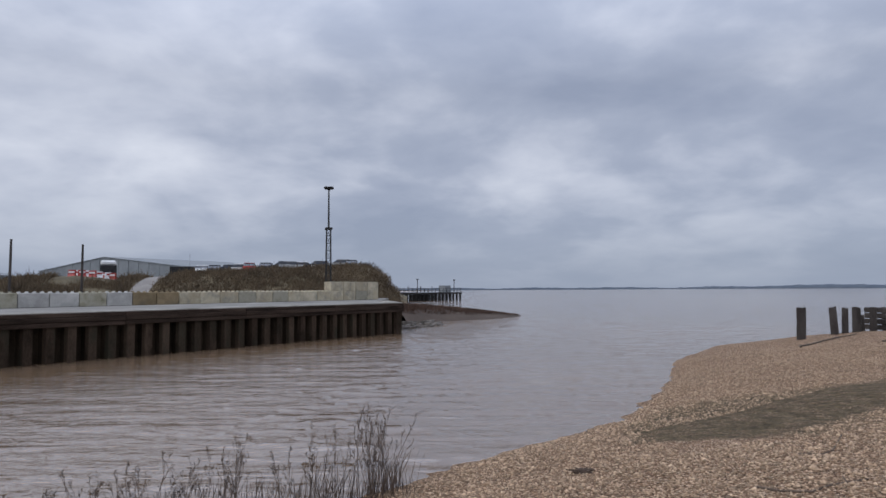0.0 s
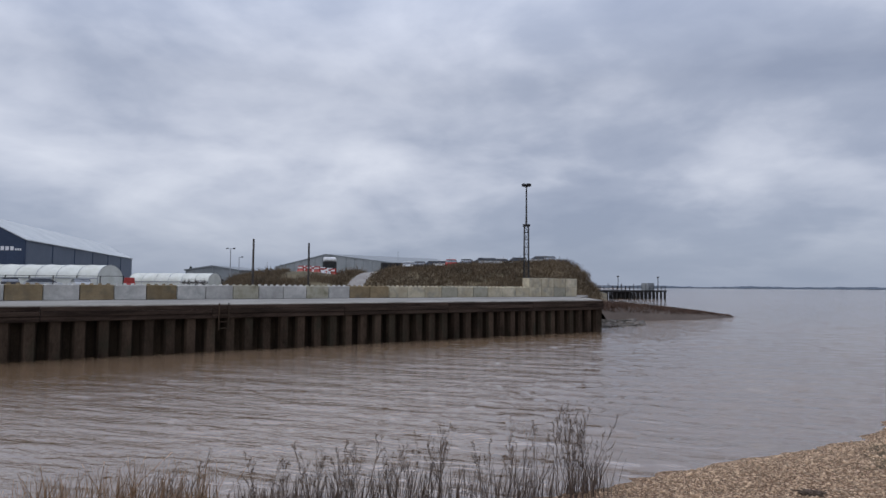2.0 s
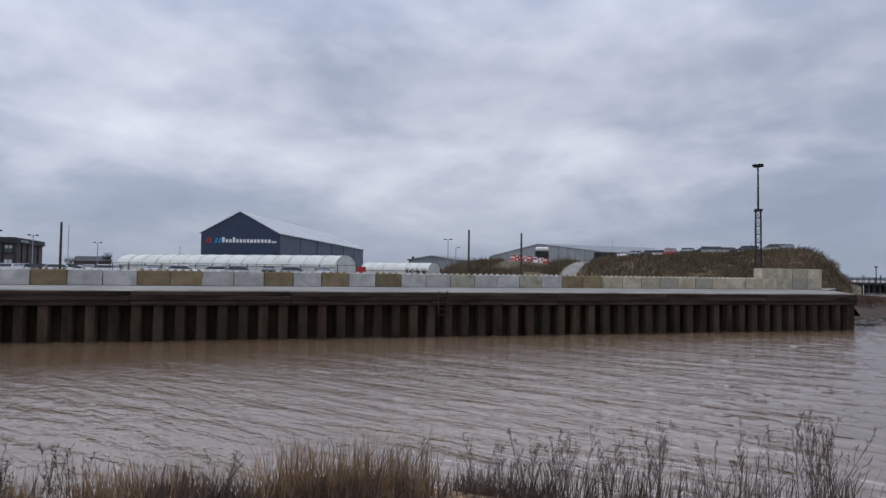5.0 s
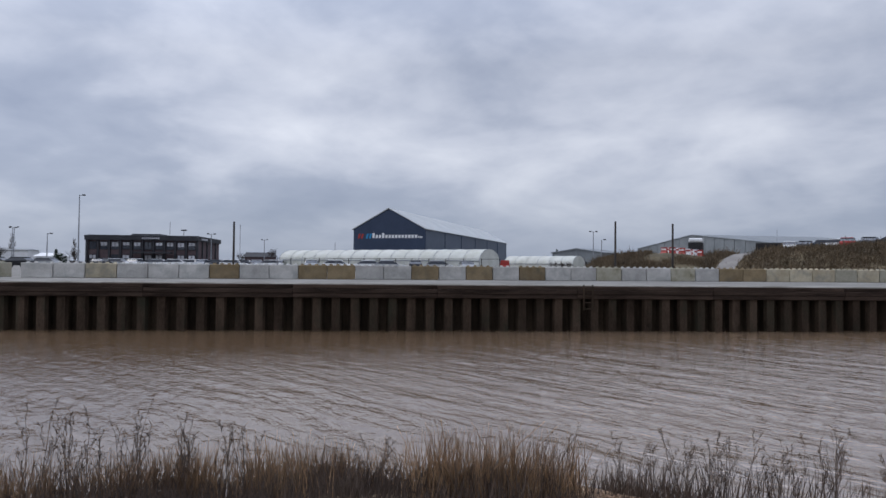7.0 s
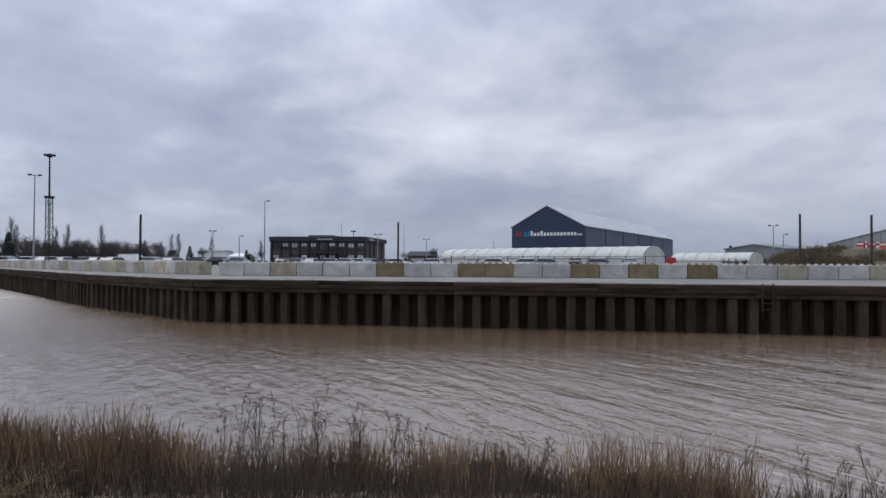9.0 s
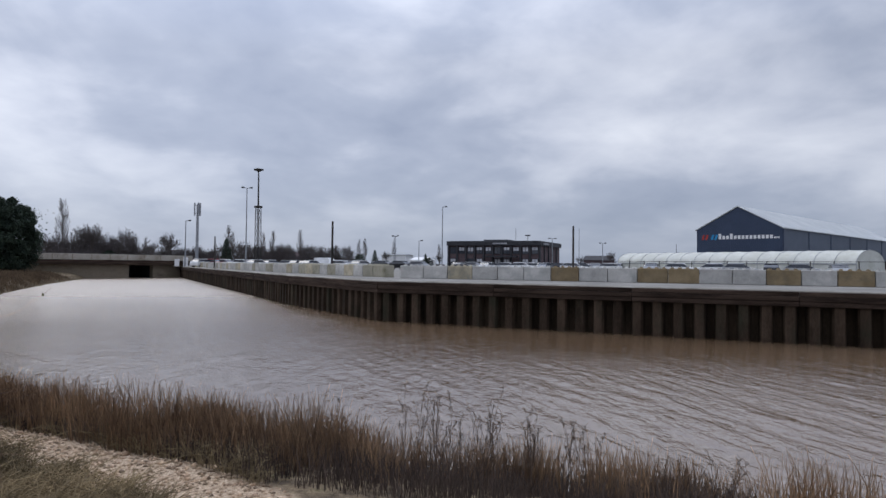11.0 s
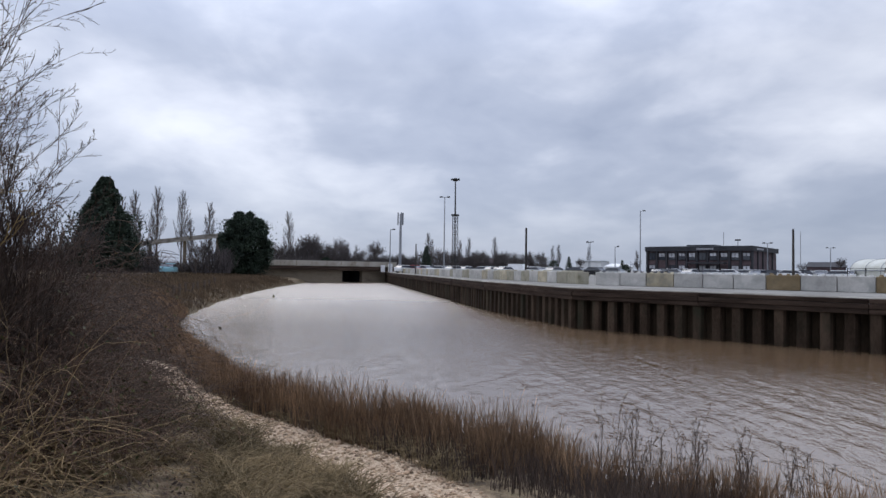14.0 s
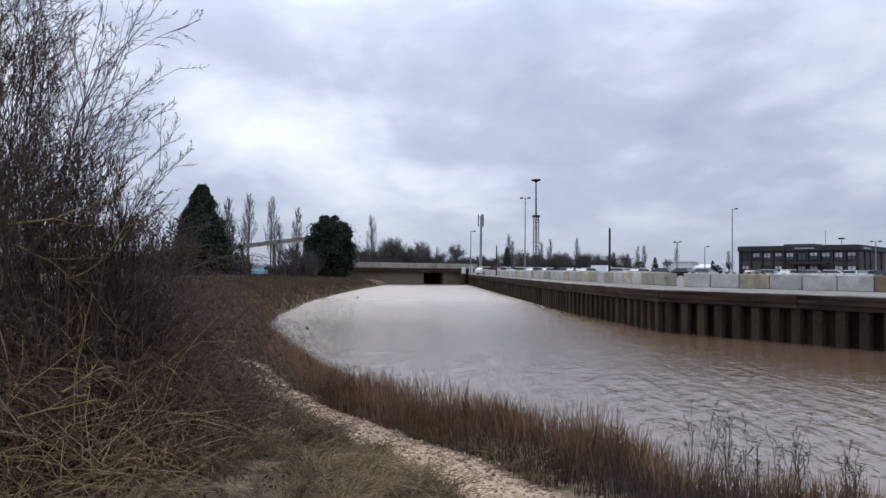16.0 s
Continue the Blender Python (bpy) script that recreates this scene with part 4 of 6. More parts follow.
def office():
    fl, fr = Vector(at(78.05, 153)), Vector(at(70.0, 146))
    d = fr - fl
    turn = math.degrees(math.atan2(d.y, d.x))
    w, dep, h = d.length, 20.0, 6.5
    ob = thing("office_block", pose(fl.x, fl.y, QUAY, 0, 0, turn), label="dark brown brick two-storey flat-roofed office block", category="building")
    bm = bmesh.new()
    box(bm, 0, w, 0.2, dep, 0, h - 0.98)
    part("wall", bm, M_BRICK, ob)
    bm = bmesh.new()
    box(bm, -0.4, w + 0.4, -0.4, dep + 0.4, h - 1.0, h)
    part("roof_fascia", bm, M_TRIM, ob, "charcoal roof fascia")
    bm = bmesh.new()
    box(bm, 0.1, w - 0.1, 0.1, dep - 0.1, h + 0.004, h + 0.09)
    part("roof", bm, M_GREYCLAD, ob)
    n = 10
    fronts = [((w / n) * k, (w / n) * (k + 1), 0) for k in range(n)] + [(dep / 5 * k, dep / 5 * (k + 1), 1) for k in range(5)]
    for k, (x0, x1, side) in enumerate(fronts):
        def place(bm, name, ma, owner, label=""):
            p = part(name, bm, ma, owner, label)
            if side:
                p.matrix_basis = pose(w, 0, 0, 0, 0, 90) if owner is ob else Matrix.Identity(4)
            return p
        bm = bmesh.new()
        box(bm, x0 - 0.2, x0 + 0.2, -0.25, 0.2, 0, h - 1.0)
        place(bm, "pilaster", M_TRIM, ob)
        for z0, z1 in ((0.8, 2.4), (3.65, 5.1)):
            low = z0 < 1
            if low and k % 3 == 1:
                continue
            bm = bmesh.new()
            box(bm, x0 + 0.4, x1 - 0.4, 0.10, 0.26, z0, z1)
            win = place(bm, "window", M_GLASS, ob)
            bm = bmesh.new()
            for xx in (x0 + 0.4, (x0 + x1) / 2, x1 - 0.4):
                box(bm, xx - 0.05, xx + 0.05, 0.02, 0.098, z0, z1)
            box(bm, x0 + 0.4, x1 - 0.4, 0.02, 0.098, z1, z1 + 0.1)
            box(bm, x0 + 0.4, x1 - 0.4, 0.02, 0.098, z0 - 0.1, z0)
            place(bm, "frame", M_TRIM, win)
            if (k * 7 + int(low)) % 5 != 0:
                bm = bmesh.new()
                box(bm, x0 + 0.48, x1 - 0.48, 0.07, 0.096, z1 - (z1 - z0) * (0.45 + 0.1 * (k % 3)), z1 - 0.05)
                place(bm, "blind", M_BLIND, win)
    bm = bmesh.new()
    box(bm, w * 0.42, w * 0.78, -2.2, -0.3, 2.75, 3.1)
    part("canopy", bm, M_TRIM, ob)
    for x0, n in ((w * 0.5, 9), (w - 0.35, 7)):
        bm = bmesh.new()
        for k in range(n):
            if x0 < w * 0.6:
                box(bm, x0 + k * 0.4, x0 + k * 0.4 + 0.28, -0.46, -0.404, h - 0.72, h - 0.36)
            else:
                box(bm, w + 0.404, w + 0.46, 2.0 + k * 0.75, 2.0 + k * 0.75 + 0.5, h - 0.72, h - 0.36)
        part("sign", bm, M_BLIND, ob, "pale lettering bars on the fascia")
    bm = bmesh.new()
    rod(bm, (w * 0.8, 6, h), (w * 0.8, 6, h + 1.6), 0.06, n=6)
    box(bm, w * 0.8 - 0.6, w * 0.8 + 0.6, 5.9, 6.1, h + 1.4, h + 1.7, 0.03)
    part("roof_aerial", bm, M_STEEL, ob)
    bm = bmesh.new()
    box(bm, w * 0.35, w * 0.62, 3, 8, h + 0.094, h + 0.5, 0.05)
    part("roof_plant", bm, M_TRIM, ob)


office()


def plain_hall(name, p0, p1, dep, he, hr, label, material, base=None):
    """A shallow-pitched hall; its broad gable runs from p0 to p1."""
    d = Vector(p1) - Vector(p0)
    base = QUAY if base is None else base
    w = d.length
    ob = thing(name, pose(p0[0], p0[1], base, 0, 0, math.degrees(math.atan2(d.y, d.x))), label=label, category="building")
    bm = bmesh.new()
    pts = [(0, 0), (w, 0), (w, he), (w / 2, hr), (0, he)]
    a = [bm.verts.new((x, 0, z)) for x, z in pts]
    b = [bm.verts.new((x, dep, z)) for x, z in pts]
    bm.faces.new(a)
    bm.faces.new(b[::-1])
    for i in (0, 1, 4):
        bm.faces.new((a[i], b[i], b[(i + 1) % 5], a[(i + 1) % 5]))
    part("wall", bm, material, ob)
    for x0, x1 in ((-0.4, w / 2), (w + 0.4, w / 2)):
        bm = bmesh.new()
        prof = [(x0, he), (x1, hr), (x1, hr + 0.3), (x0, he + 0.3)]
        a = [bm.verts.new((x, -0.3, z)) for x, z in prof]
        b = [bm.verts.new((x, dep + 0.3, z)) for x, z in prof]
        for i in range(4):
            bm.faces.new((a[i], a[(i + 1) % 4], b[(i + 1) % 4], b[i]))
        bm.faces.new(a)
        bm.faces.new(b)
        part("roof_slope", bm, M_GREYCLAD, ob)
    n = int(w / 6)
    for k in range(1, n):
        x = w * k / n
        top = he + (hr - he) * (1 - abs(x - w / 2) / (w / 2))
        bm = bmesh.new()
        box(bm, x - 0.12, x + 0.12, -0.15, -0.003, 0, top)
        part("wall_post", bm, material, ob)
    bm = bmesh.new()
    box(bm, w * 0.66, w * 0.72, -0.12, -0.004, 0, he * 0.5)
    part("door", bm, M_TRIM, ob)


plain_hall("warehouse", at(32.2, 330), at(22.2, 250), 60, 9.6, 14.4, "wide grey steel-clad warehouse behind the grassy mound", M_GREYCLAD)
plain_hall("storage_shed", at(39.4, 195), at(35.2, 188), 20, 4.7, 5.9, "grey steel storage shed beyond the tunnels", M_GREYCLAD)


# ---- vehicles ----
CAR_PAINT = {"white": M_WHITE, "red": M_RED,
             "silver": mat("silver_car_paint", (0.36, 0.37, 0.38), (0.46, 0.47, 0.48), 1, 0.3, 0, 20, metal=0.4),
             "dark grey": mat("dark_grey_car_paint", (0.03, 0.032, 0.036), (0.05, 0.052, 0.056), 1, 0.3, 0, 20),
             "black": mat("black_car_paint", (0.010, 0.010, 0.012), (0.018, 0.018, 0.02), 1, 0.25, 0, 20),
             "light blue": mat("light_blue_car_paint", (0.24, 0.50, 0.58), (0.30, 0.56, 0.64), 1, 0.3, 0, 20)}


def car_body(bm, l, w, prof):
    """A closed side profile in (x, z), drawn across the car with the upper part drawn in."""
    rows = []
    for y, inset in ((-w / 2, 1), (-w / 2 + 0.12, 0), (w / 2 - 0.12, 0), (w / 2, 1)):
        rows.append([bm.verts.new((x * (0.985 if inset else 1), y * (1 - 0.12 * max(0, z - 0.9)), z - (0.03 if inset and z > 0.5 else 0))) for x, z in prof])
    n = len(prof)
    for a, b in zip(rows, rows[1:]):
        for i in range(n):
            bm.faces.new((a[i], a[(i + 1) % n], b[(i + 1) % n], b[i]))
    bm.faces.new(rows[0][::-1])
    bm.faces.new(rows[-1])
    return bm


def make_car(colour, van=False):
    l, w = (4.9, 1.95) if van else (4.3, 1.78)
    hh = 1.95 if van else 1.46
    x = l / 2
    ob = thing("van" if van else "car", label="%s %s parked in the yard" % (colour, "panel van" if van else "hatchback car"), category="van" if van else "car", group="parked vehicles in the yard")
    low = [(-x, 0.32), (x, 0.32), (x + 0.03, 0.6), (x - 0.05, 0.78), (x - 0.95, 0.95), (-x + 0.1, 1.0), (-x - 0.02, 0.75)]
    part("body", car_body(bmesh.new(), l, w, low), CAR_PAINT[colour], ob)
    cab = [(x - 1.0, 0.93), (x - 1.75 if not van else x - 1.45, hh - 0.06), (x - 2.1, hh), (-x + 0.75 if not van else -x + 0.1, hh - 0.03), (-x + 0.12, 0.98)]
    bm = bmesh.new()
    car_body(bm, l, w - 0.12, [(a, min(z, hh - 0.09)) for a, z in cab])
    part("cabin_glass", bm, CAR_PAINT[colour] if van else M_GLASS, ob)
    roof = bmesh.new()
    box(roof, -x + (0.12 if van else 0.7), x - 1.72, -w / 2 + 0.17, w / 2 - 0.17, hh - 0.1, hh, 0.04)
    part("roof", roof, CAR_PAINT[colour], ob)
    for sx in (-x + 0.85, x - 0.85):
        for sy in (-w / 2 + 0.1, w / 2 - 0.1):
            bm = bmesh.new()
            rod(bm, (sx, sy - 0.1, 0.32), (sx, sy + 0.1, 0.32), 0.32, n=12)
            wh = part("wheel", bm, M_RUBBER, ob)
            bm = bmesh.new()
            rod(bm, (sx, sy - 0.108, 0.32), (sx, sy + 0.108, 0.32), 0.2, n=10)
            part("rim", bm, M_GALV, wh)
    for sy in (-0.62, 0.62):
        bm = bmesh.new()
        box(bm, x - 0.12, x + 0.03, sy - 0.16, sy + 0.16, 0.62, 0.76, 0.02)
        part("headlight", bm, M_WHITE, ob)
    return ob


def park_cars():
    r = random.Random(11)
    protos = {}
    spots = []
    for az_, d_ in ((84, 120), (81, 105)):
        spots += [(az_ + k * 1.6, d_ + r.uniform(-4, 4)) for k in range(5)]
    spots += [(60.5 - 2.25 * k, 92 - 1.2 * k) for k in range(7)]
    spots += [(67 - 0.9 * k, 105 + 2 * (k % 3)) for k in range(6)]
    spots += [(90 + 1.15 * k, 118 + 3 * (k % 4)) for k in range(8)]
    spots += [(77 - 1.25 * k, 112 + 3 * (k % 2)) for k in range(8)]
    spots += [(97.2 + 0.9 * k, 118) for k in range(3)]
    names = ["white", "silver", "white", "dark grey", "black", "red", "silver", "white", "white", "silver"]
    for k, (az_, d_) in enumerate(spots):
        c = names[r.randrange(len(names))]
        van = r.random() < 0.12 and c == "white"
        x, y = at(az_, d_)
        m = pose(x, y, QUAY, 0, 0, r.choice((0, 90, 180)) + TURN_A + r.uniform(-4, 4))
        if (c, van) in protos:
            copy_thing(protos[c, van], m)
        else:
            protos[c, van] = make_car(c, van)
            protos[c, van].matrix_basis = m
    x, y = at(43.55, 128)
    redv = make_car("red", True)
    redv.matrix_basis = pose(x, y, QUAY, 0, 0, TURN_A + 80)
    tagged(redv, label="dull red panel van parked between the tunnels")
    x, y = at(118.75, 95)
    blue = make_car("light blue")
    blue.matrix_basis = pose(x, y, gz(x, y) + 0.02, 0, 0, 200)
    tagged(blue, label="light blue hatchback car parked on the bank", group="cars beyond the bank")
    return protos


CARS = park_cars()


# ---- the grassy mound ----
CREST = ((3.4, -1.0), (4.3, -0.5), (4.9, 0.35), (5.6, 1.45), (6.6, 1.95), (9.3, 2.0), (12.0, 1.75), (15.0, 1.7), (18.0, 1.5), (21.8, 1.35), (24.6, 1.0), (27.2, 0.95), (30.0, 1.15), (32.5, 1.05), (35.0, 0.55), (37.5, -0.4))


def mound_z(az_, d):
    el = np.interp(az_, [c[0] for c in CREST], [c[1] for c in CREST])
    top = EYE + 86 * np.tan(np.radians(el))
    x, y = -np.sin(np.radians(az_)) * d, np.cos(np.radians(az_)) * d
    base = QUAY - 0.6
    z = base + np.maximum(top - base, -0.5) * sm(67, 86, d + 2.0 * fbm(az_ * 1.4, d, 0.12, 21))
    return z + 0.16 * fbm(x, y, 0.6, 22) + 0.05 * sm(88, 97, d) * sm(35, 31, az_)


def build_mound():
    A, D = np.meshgrid(np.linspace(3.3, 38, 220), np.concatenate([np.linspace(66, 92, 46), np.linspace(94, 150, 14)]))
    Z = mound_z(A, D)
    X, Y = -np.sin(np.radians(A)) * D, np.cos(np.radians(A)) * D
    idx = np.arange(A.size).reshape(A.shape)
    f = np.stack([idx[:-1, :-1], idx[:-1, 1:], idx[1:, 1:], idx[1:, :-1]], -1).reshape(-1, 4)
    me = raw_mesh("mound", np.stack([X, Y, Z], -1).reshape(-1, 3), f, M_MOUND, True)
    tagged(new("mound", me), label="rough brown grassy mound behind the quay", category="mound", kind="structure")
    # gravel track up the slope
    t = np.linspace(0, 1, 26)
    ca, cd = 26.3 - 3.1 * t, 67.5 + 24 * t
    rows = []
    for k in (-1, -0.4, 0.4, 1):
        a2 = ca + k * 0.72
        rows.append(np.stack([-np.sin(np.radians(a2)) * cd, np.cos(np.radians(a2)) * cd, mound_z(a2, cd) + 0.10], -1))
    v = np.concatenate(rows)
    n = len(t)
    f = [(r * n + i, (r + 1) * n + i, (r + 1) * n + i + 1, r * n + i + 1) for r in range(3) for i in range(n - 1)]
    tagged(new("gravel_track", raw_mesh("gravel_track", v, f, M_GRAVEL, True)), label="pale gravel track climbing the mound", category="track", kind="structure")
    # scrub
    r = np.random.default_rng(31)
    n = 5200
    a2, d2 = r.uniform(4.2, 36, n), 67 + 24 * r.power(1.3, n)
    tt = np.clip((d2 - 67.5) / 24, 0, 1)
    keep = (np.abs(a2 - (26.3 - 3.1 * tt)) > 1.0) & (fbm(a2 * 1.5, d2, 0.35, 33) > -0.6) & ~((a2 > 26.6) & (a2 < 31.2) & (d2 > 80))
    a2, d2 = a2[keep], d2[keep]
    c = np.stack([-np.sin(np.radians(a2)) * d2, np.cos(np.radians(a2)) * d2, mound_z(a2, d2) - 0.05], -1)
    k = 14
    base = np.repeat(c, k, 0) + r.normal(0, 0.35, (len(c) * k, 3)) * (1, 1, 0)
    up = r.normal(0, 0.5, base.shape) + (0, 0, 0.75)
    ln = np.repeat(r.uniform(0.2, 0.62, len(c)), k)[:, None] * r.uniform(0.5, 1.1, (len(base), 1))
    paths = np.stack([base, base + up * ln * 0.5, base + up * ln + r.normal(0, 0.1, base.shape)], 1)
    me = tubes("mound_scrub", paths, np.tile((0.035, 0.03, 0.015), (len(base), 1)), M_SCRUB)
    tagged(new("mound_scrub", me), label="brown leafless scrub and dead grass over the mound", category="scrub", kind="stuff")


build_mound()


def on_mound(azimuth, d):
    x, y = at(azimuth, d)
    return x, y, float(mound_z(np.array([azimuth]), np.array([d]))[0])


def mound_things():
    r = random.Random(5)
    for az_, c in ((19.6, "black"), (18.7, "dark grey"), (16.9, "red"), (15.4, "black"), (14.2, "dark grey"), (13.2, "silver"), (12.2, "white"), (11.2, "black"), (9.2, "silver"), (8.1, "dark grey"), (20.6, "white"), (17.8, "white")):
        x, y, z = on_mound(az_, 96)
        key = (c, False)
        m = pose(x, y, z + 0.02, 0, 0, az_ + r.choice((0, 180, 90)) + r.uniform(-10, 10))
        ob = copy_thing(CARS[key], m) if key in CARS else make_car(c)
        ob.matrix_basis = m
        tagged(ob, label="%s car parked on top of the mound" % c, group="vehicles on the mound")
    # long dark container and a lorry tractor
    x, y, z = on_mound(20.6, 104)
    ob = thing("shipping_container", pose(x, y, z, 0, 0, 18), label="dark shipping container on top of the mound", category="container")
    bm = bmesh.new()
    box(bm, -4.5, 4.5, -1.2, 1.2, 0.15, 1.55, 0.03)
    part("shell", bm, M_STEEL, ob)
    for k in range(18):
        bm = bmesh.new()
        box(bm, -4.3 + k * 0.5, -4.15 + k * 0.5, -1.24, -1.203, 0.25, 1.5)
        part("wall_rib", bm, M_STEEL, ob)
    bm = bmesh.new()
    box(bm, -4.5, 4.5, -1.0, 1.0, -0.05, 0.147)
    part("skid", bm, M_GALV, ob)
    x, y, z = on_mound(27.6, 95)
    ob = thing("lorry", pose(x, y, z, 0, 0, 205) @ Matrix.Diagonal((0.8, 0.8, 0.8, 1)), label="dark lorry tractor with a white cab roof on the mound", category="lorry")
    bm = bmesh.new()
    box(bm, -1.2, 1.2, -2.2, 0.2, 0.9, 2.5, 0.12)
    part("cab", bm, M_STEEL, ob)
    bm = bmesh.new()
    box(bm, -1.15, 1.15, -2.0, 0.2, 2.504, 3.25, 0.2)
    part("roof_fairing", bm, M_WHITE, ob, "white roof fairing")
    bm = bmesh.new()
    box(bm, -1.05, 1.05, -2.24, -2.203, 1.6, 2.35)
    part("windscreen", bm, M_GLASS, ob)
    bm = bmesh.new()
    box(bm, -0.5, 0.5, 0.2, 4.0, 0.6, 0.9)
    part("chassis", bm, M_STEEL, ob)
    for sy in (-1.3, 2.2, 3.3):
        for sx in (-1.0, 1.0):
            bm = bmesh.new()
            rod(bm, (sx - 0.15, sy, 0.5), (sx + 0.15, sy, 0.5), 0.5, n=12)
            part("wheel", bm, M_RUBBER, ob)
    # red and white road barriers
    for k in range(9):
        az_ = 27.2 + k * 0.36 + r.uniform(-0.06, 0.06)
        x, y, z = on_mound(az_, 86 + r.uniform(-2, 2.5))
        ob = thing("road_barrier", pose(x, y, z, r.uniform(-5, 5), 0, az_ + r.uniform(-50, 50)), label="red and white plastic road barrier on the mound", category="barrier", group="plastic barriers on the mound")
        bm = bmesh.new()
        extrude_profile(bm, [(-0.28, 0), (0.28, 0), (0.12, 0.25), (0.1, 0.75), (-0.1, 0.75), (-0.12, 0.25)], -0.4, 0.4)
        part("moulding", bm, (M_RED, M_WHITE)[k % 2], ob)
        bm = bmesh.new()
        box(bm, -0.35, 0.35, -0.125, -0.116, 0.4, 0.6)
        part("reflective_band", bm, (M_WHITE, M_RED)[k % 2], ob)


mound_things()


# ---- jetty, spit, far shore ----
def build_jetty():
    a, b = Vector(at(5.0, 160)), Vector(at(-1.1, 182))
    d = b - a
    l = d.length
    ob = thing("jetty", pose(a.x, a.y, 0, 0, 0, math.degrees(math.atan2(d.y, d.x))), label="old dark timber jetty on piles with a handrail", category="jetty")
    z = 2.15
    bm = bmesh.new()
    box(bm, 0, l, -2, 2, z - 0.45, z, 0.03)
    part("deck", bm, M_JETTY, ob)
    for k in range(18):
        x = 0.6 + k * (l - 1.2) / 17
        for y in (-1.7, 1.7):
            bm = bmesh.new()
            rod(bm, (x, y, -1.5), (x, y, z - 0.46), 0.3 if k > 6 else 0.24, n=8)
            part("pile", bm, M_JETTY, ob)
        for y in (-1.9, 1.9):
            bm = bmesh.new()
            rod(bm, (x, y, z), (x, y, z + (1.15 if k % 3 else 1.6)), 0.07, n=6)
            part("rail_post", bm, M_JETTY, ob)
    for y in (-1.9, 1.9):
        for zz in (z + 0.55, z + 1.1):
            bm = bmesh.new()
            rod(bm, (0.4, y, zz), (l - 0.3, y, zz), 0.045, n=5)
            part("rail", bm, M_JETTY, ob)
    for x in (l * 0.40, l * 0.96):
        bm = bmesh.new()
        rod(bm, (x, 0, z), (x, 0, z + 3.3), 0.1, n=6)
        box(bm, x - 0.2, x + 0.2, -0.2, 0.2, z + 3.3, z + 3.6)
        part("lantern_post", bm, M_STEEL, ob)
    bm = bmesh.new()
    box(bm, l * 0.76, l * 0.86, -1, 1, z, z + 1.9, 0.05)
    part("cabin", bm, M_GREYCLAD, ob, "small grey cabin")


build_jetty()


def build_spit():
    n, m = 70, 26
    t, q = np.meshgrid(np.linspace(0, 1, n), np.linspace(-1, 1, m))
    ax, ay, bx, by = -6.5, 62.0, 8.3, 70.5
    ex, ey = bx - ax, by - ay
    l = math.hypot(ex, ey)
    wid = 6.5 * (1 - t ** 2.2) + 0.25
    x = ax + ex * t - ey / l * q * wid
    y = ay + ey * t + ex / l * q * wid
    hgt = 1.25 * (1 - t ** 2.2) * (1 - 0.35 * t)
    z = -0.25 + (hgt + 0.28) * (1 - np.abs(q) ** 5) + 0.06 * fbm(x, y, 1.2, 41)
    idx = np.arange(n * m).reshape(m, n)
    f = np.stack([idx[:-1, :-1], idx[:-1, 1:], idx[1:, 1:], idx[1:, :-1]], -1).reshape(-1, 4)
    tagged(new("mud_spit", raw_mesh("mud_spit", np.stack([x, y, z], -1).reshape(-1, 3), f, M_MUD, True)), label="low brown marshy spit reaching into the water", category="mudbank", kind="structure")
    r = np.random.default_rng(44)
    k = 9000
    tt, qq = r.uniform(0, 0.97, k), r.uniform(-0.85, 0.9, k)
    w2 = 6.5 * (1 - tt ** 2.2)
    px, py = ax + ex * tt - ey / l * qq * w2, ay + ey * tt + ex / l * qq * w2
    pz = -0.25 + (1.25 * (1 - tt ** 2.2) * (1 - 0.35 * tt) + 0.28) * (1 - np.abs(qq) ** 5)
    base = np.stack([px, py, pz], -1)
    tip = base + np.stack([r.normal(0, 0.12, k), r.normal(0, 0.12, k), r.uniform(0.12, 0.42, k) * (1.25 - tt)], -1)
    me = tubes("spit_grass", np.stack([base, (base + tip) / 2 + r.normal(0, 0.03, base.shape), tip], 1), np.tile((0.03, 0.025, 0.01), (k, 1)), M_MARSH)
    tagged(new("spit_grass", me), label="dead reddish-brown marsh grass on the spit", category="grass", kind="stuff")
    # rubble at the foot of the quay end
    k = 110
    vs, fs = [], []
    for i in range(k):
        u = r.uniform(0, 1)
        cx, cy = -3.9 + 2.6 * u + r.normal(0, 0.5), 50 + r.uniform(-4, 7) + 3 * u
        s = r.uniform(0.12, 0.45)
        cz = r.uniform(-0.12, 0.10) * (1 - 0.5 * u)
        bm_v = r.normal(0, 1, (8, 3)) * 0.18 + np.array([(a, b, c) for a in (-1, 1) for b in (-1, 1) for c in (-1, 1)]) * 0.6
        o = len(vs) * 8
        vs.append(bm_v * s * (1.2, 1, 0.6) + (cx, cy, cz))
        fs += [[o + j for j in q4] for q4 in ((0, 1, 3, 2), (4, 6, 7, 5), (0, 4, 5, 1), (2, 3, 7, 6), (0, 2, 6, 4), (1, 5, 7, 3))]
    tagged(new("shore_rubble", raw_mesh("shore_rubble", np.concatenate(vs), fs, M_STONE)), label="broken stones along the waterline", category="rubble", kind="stuff")


build_spit()


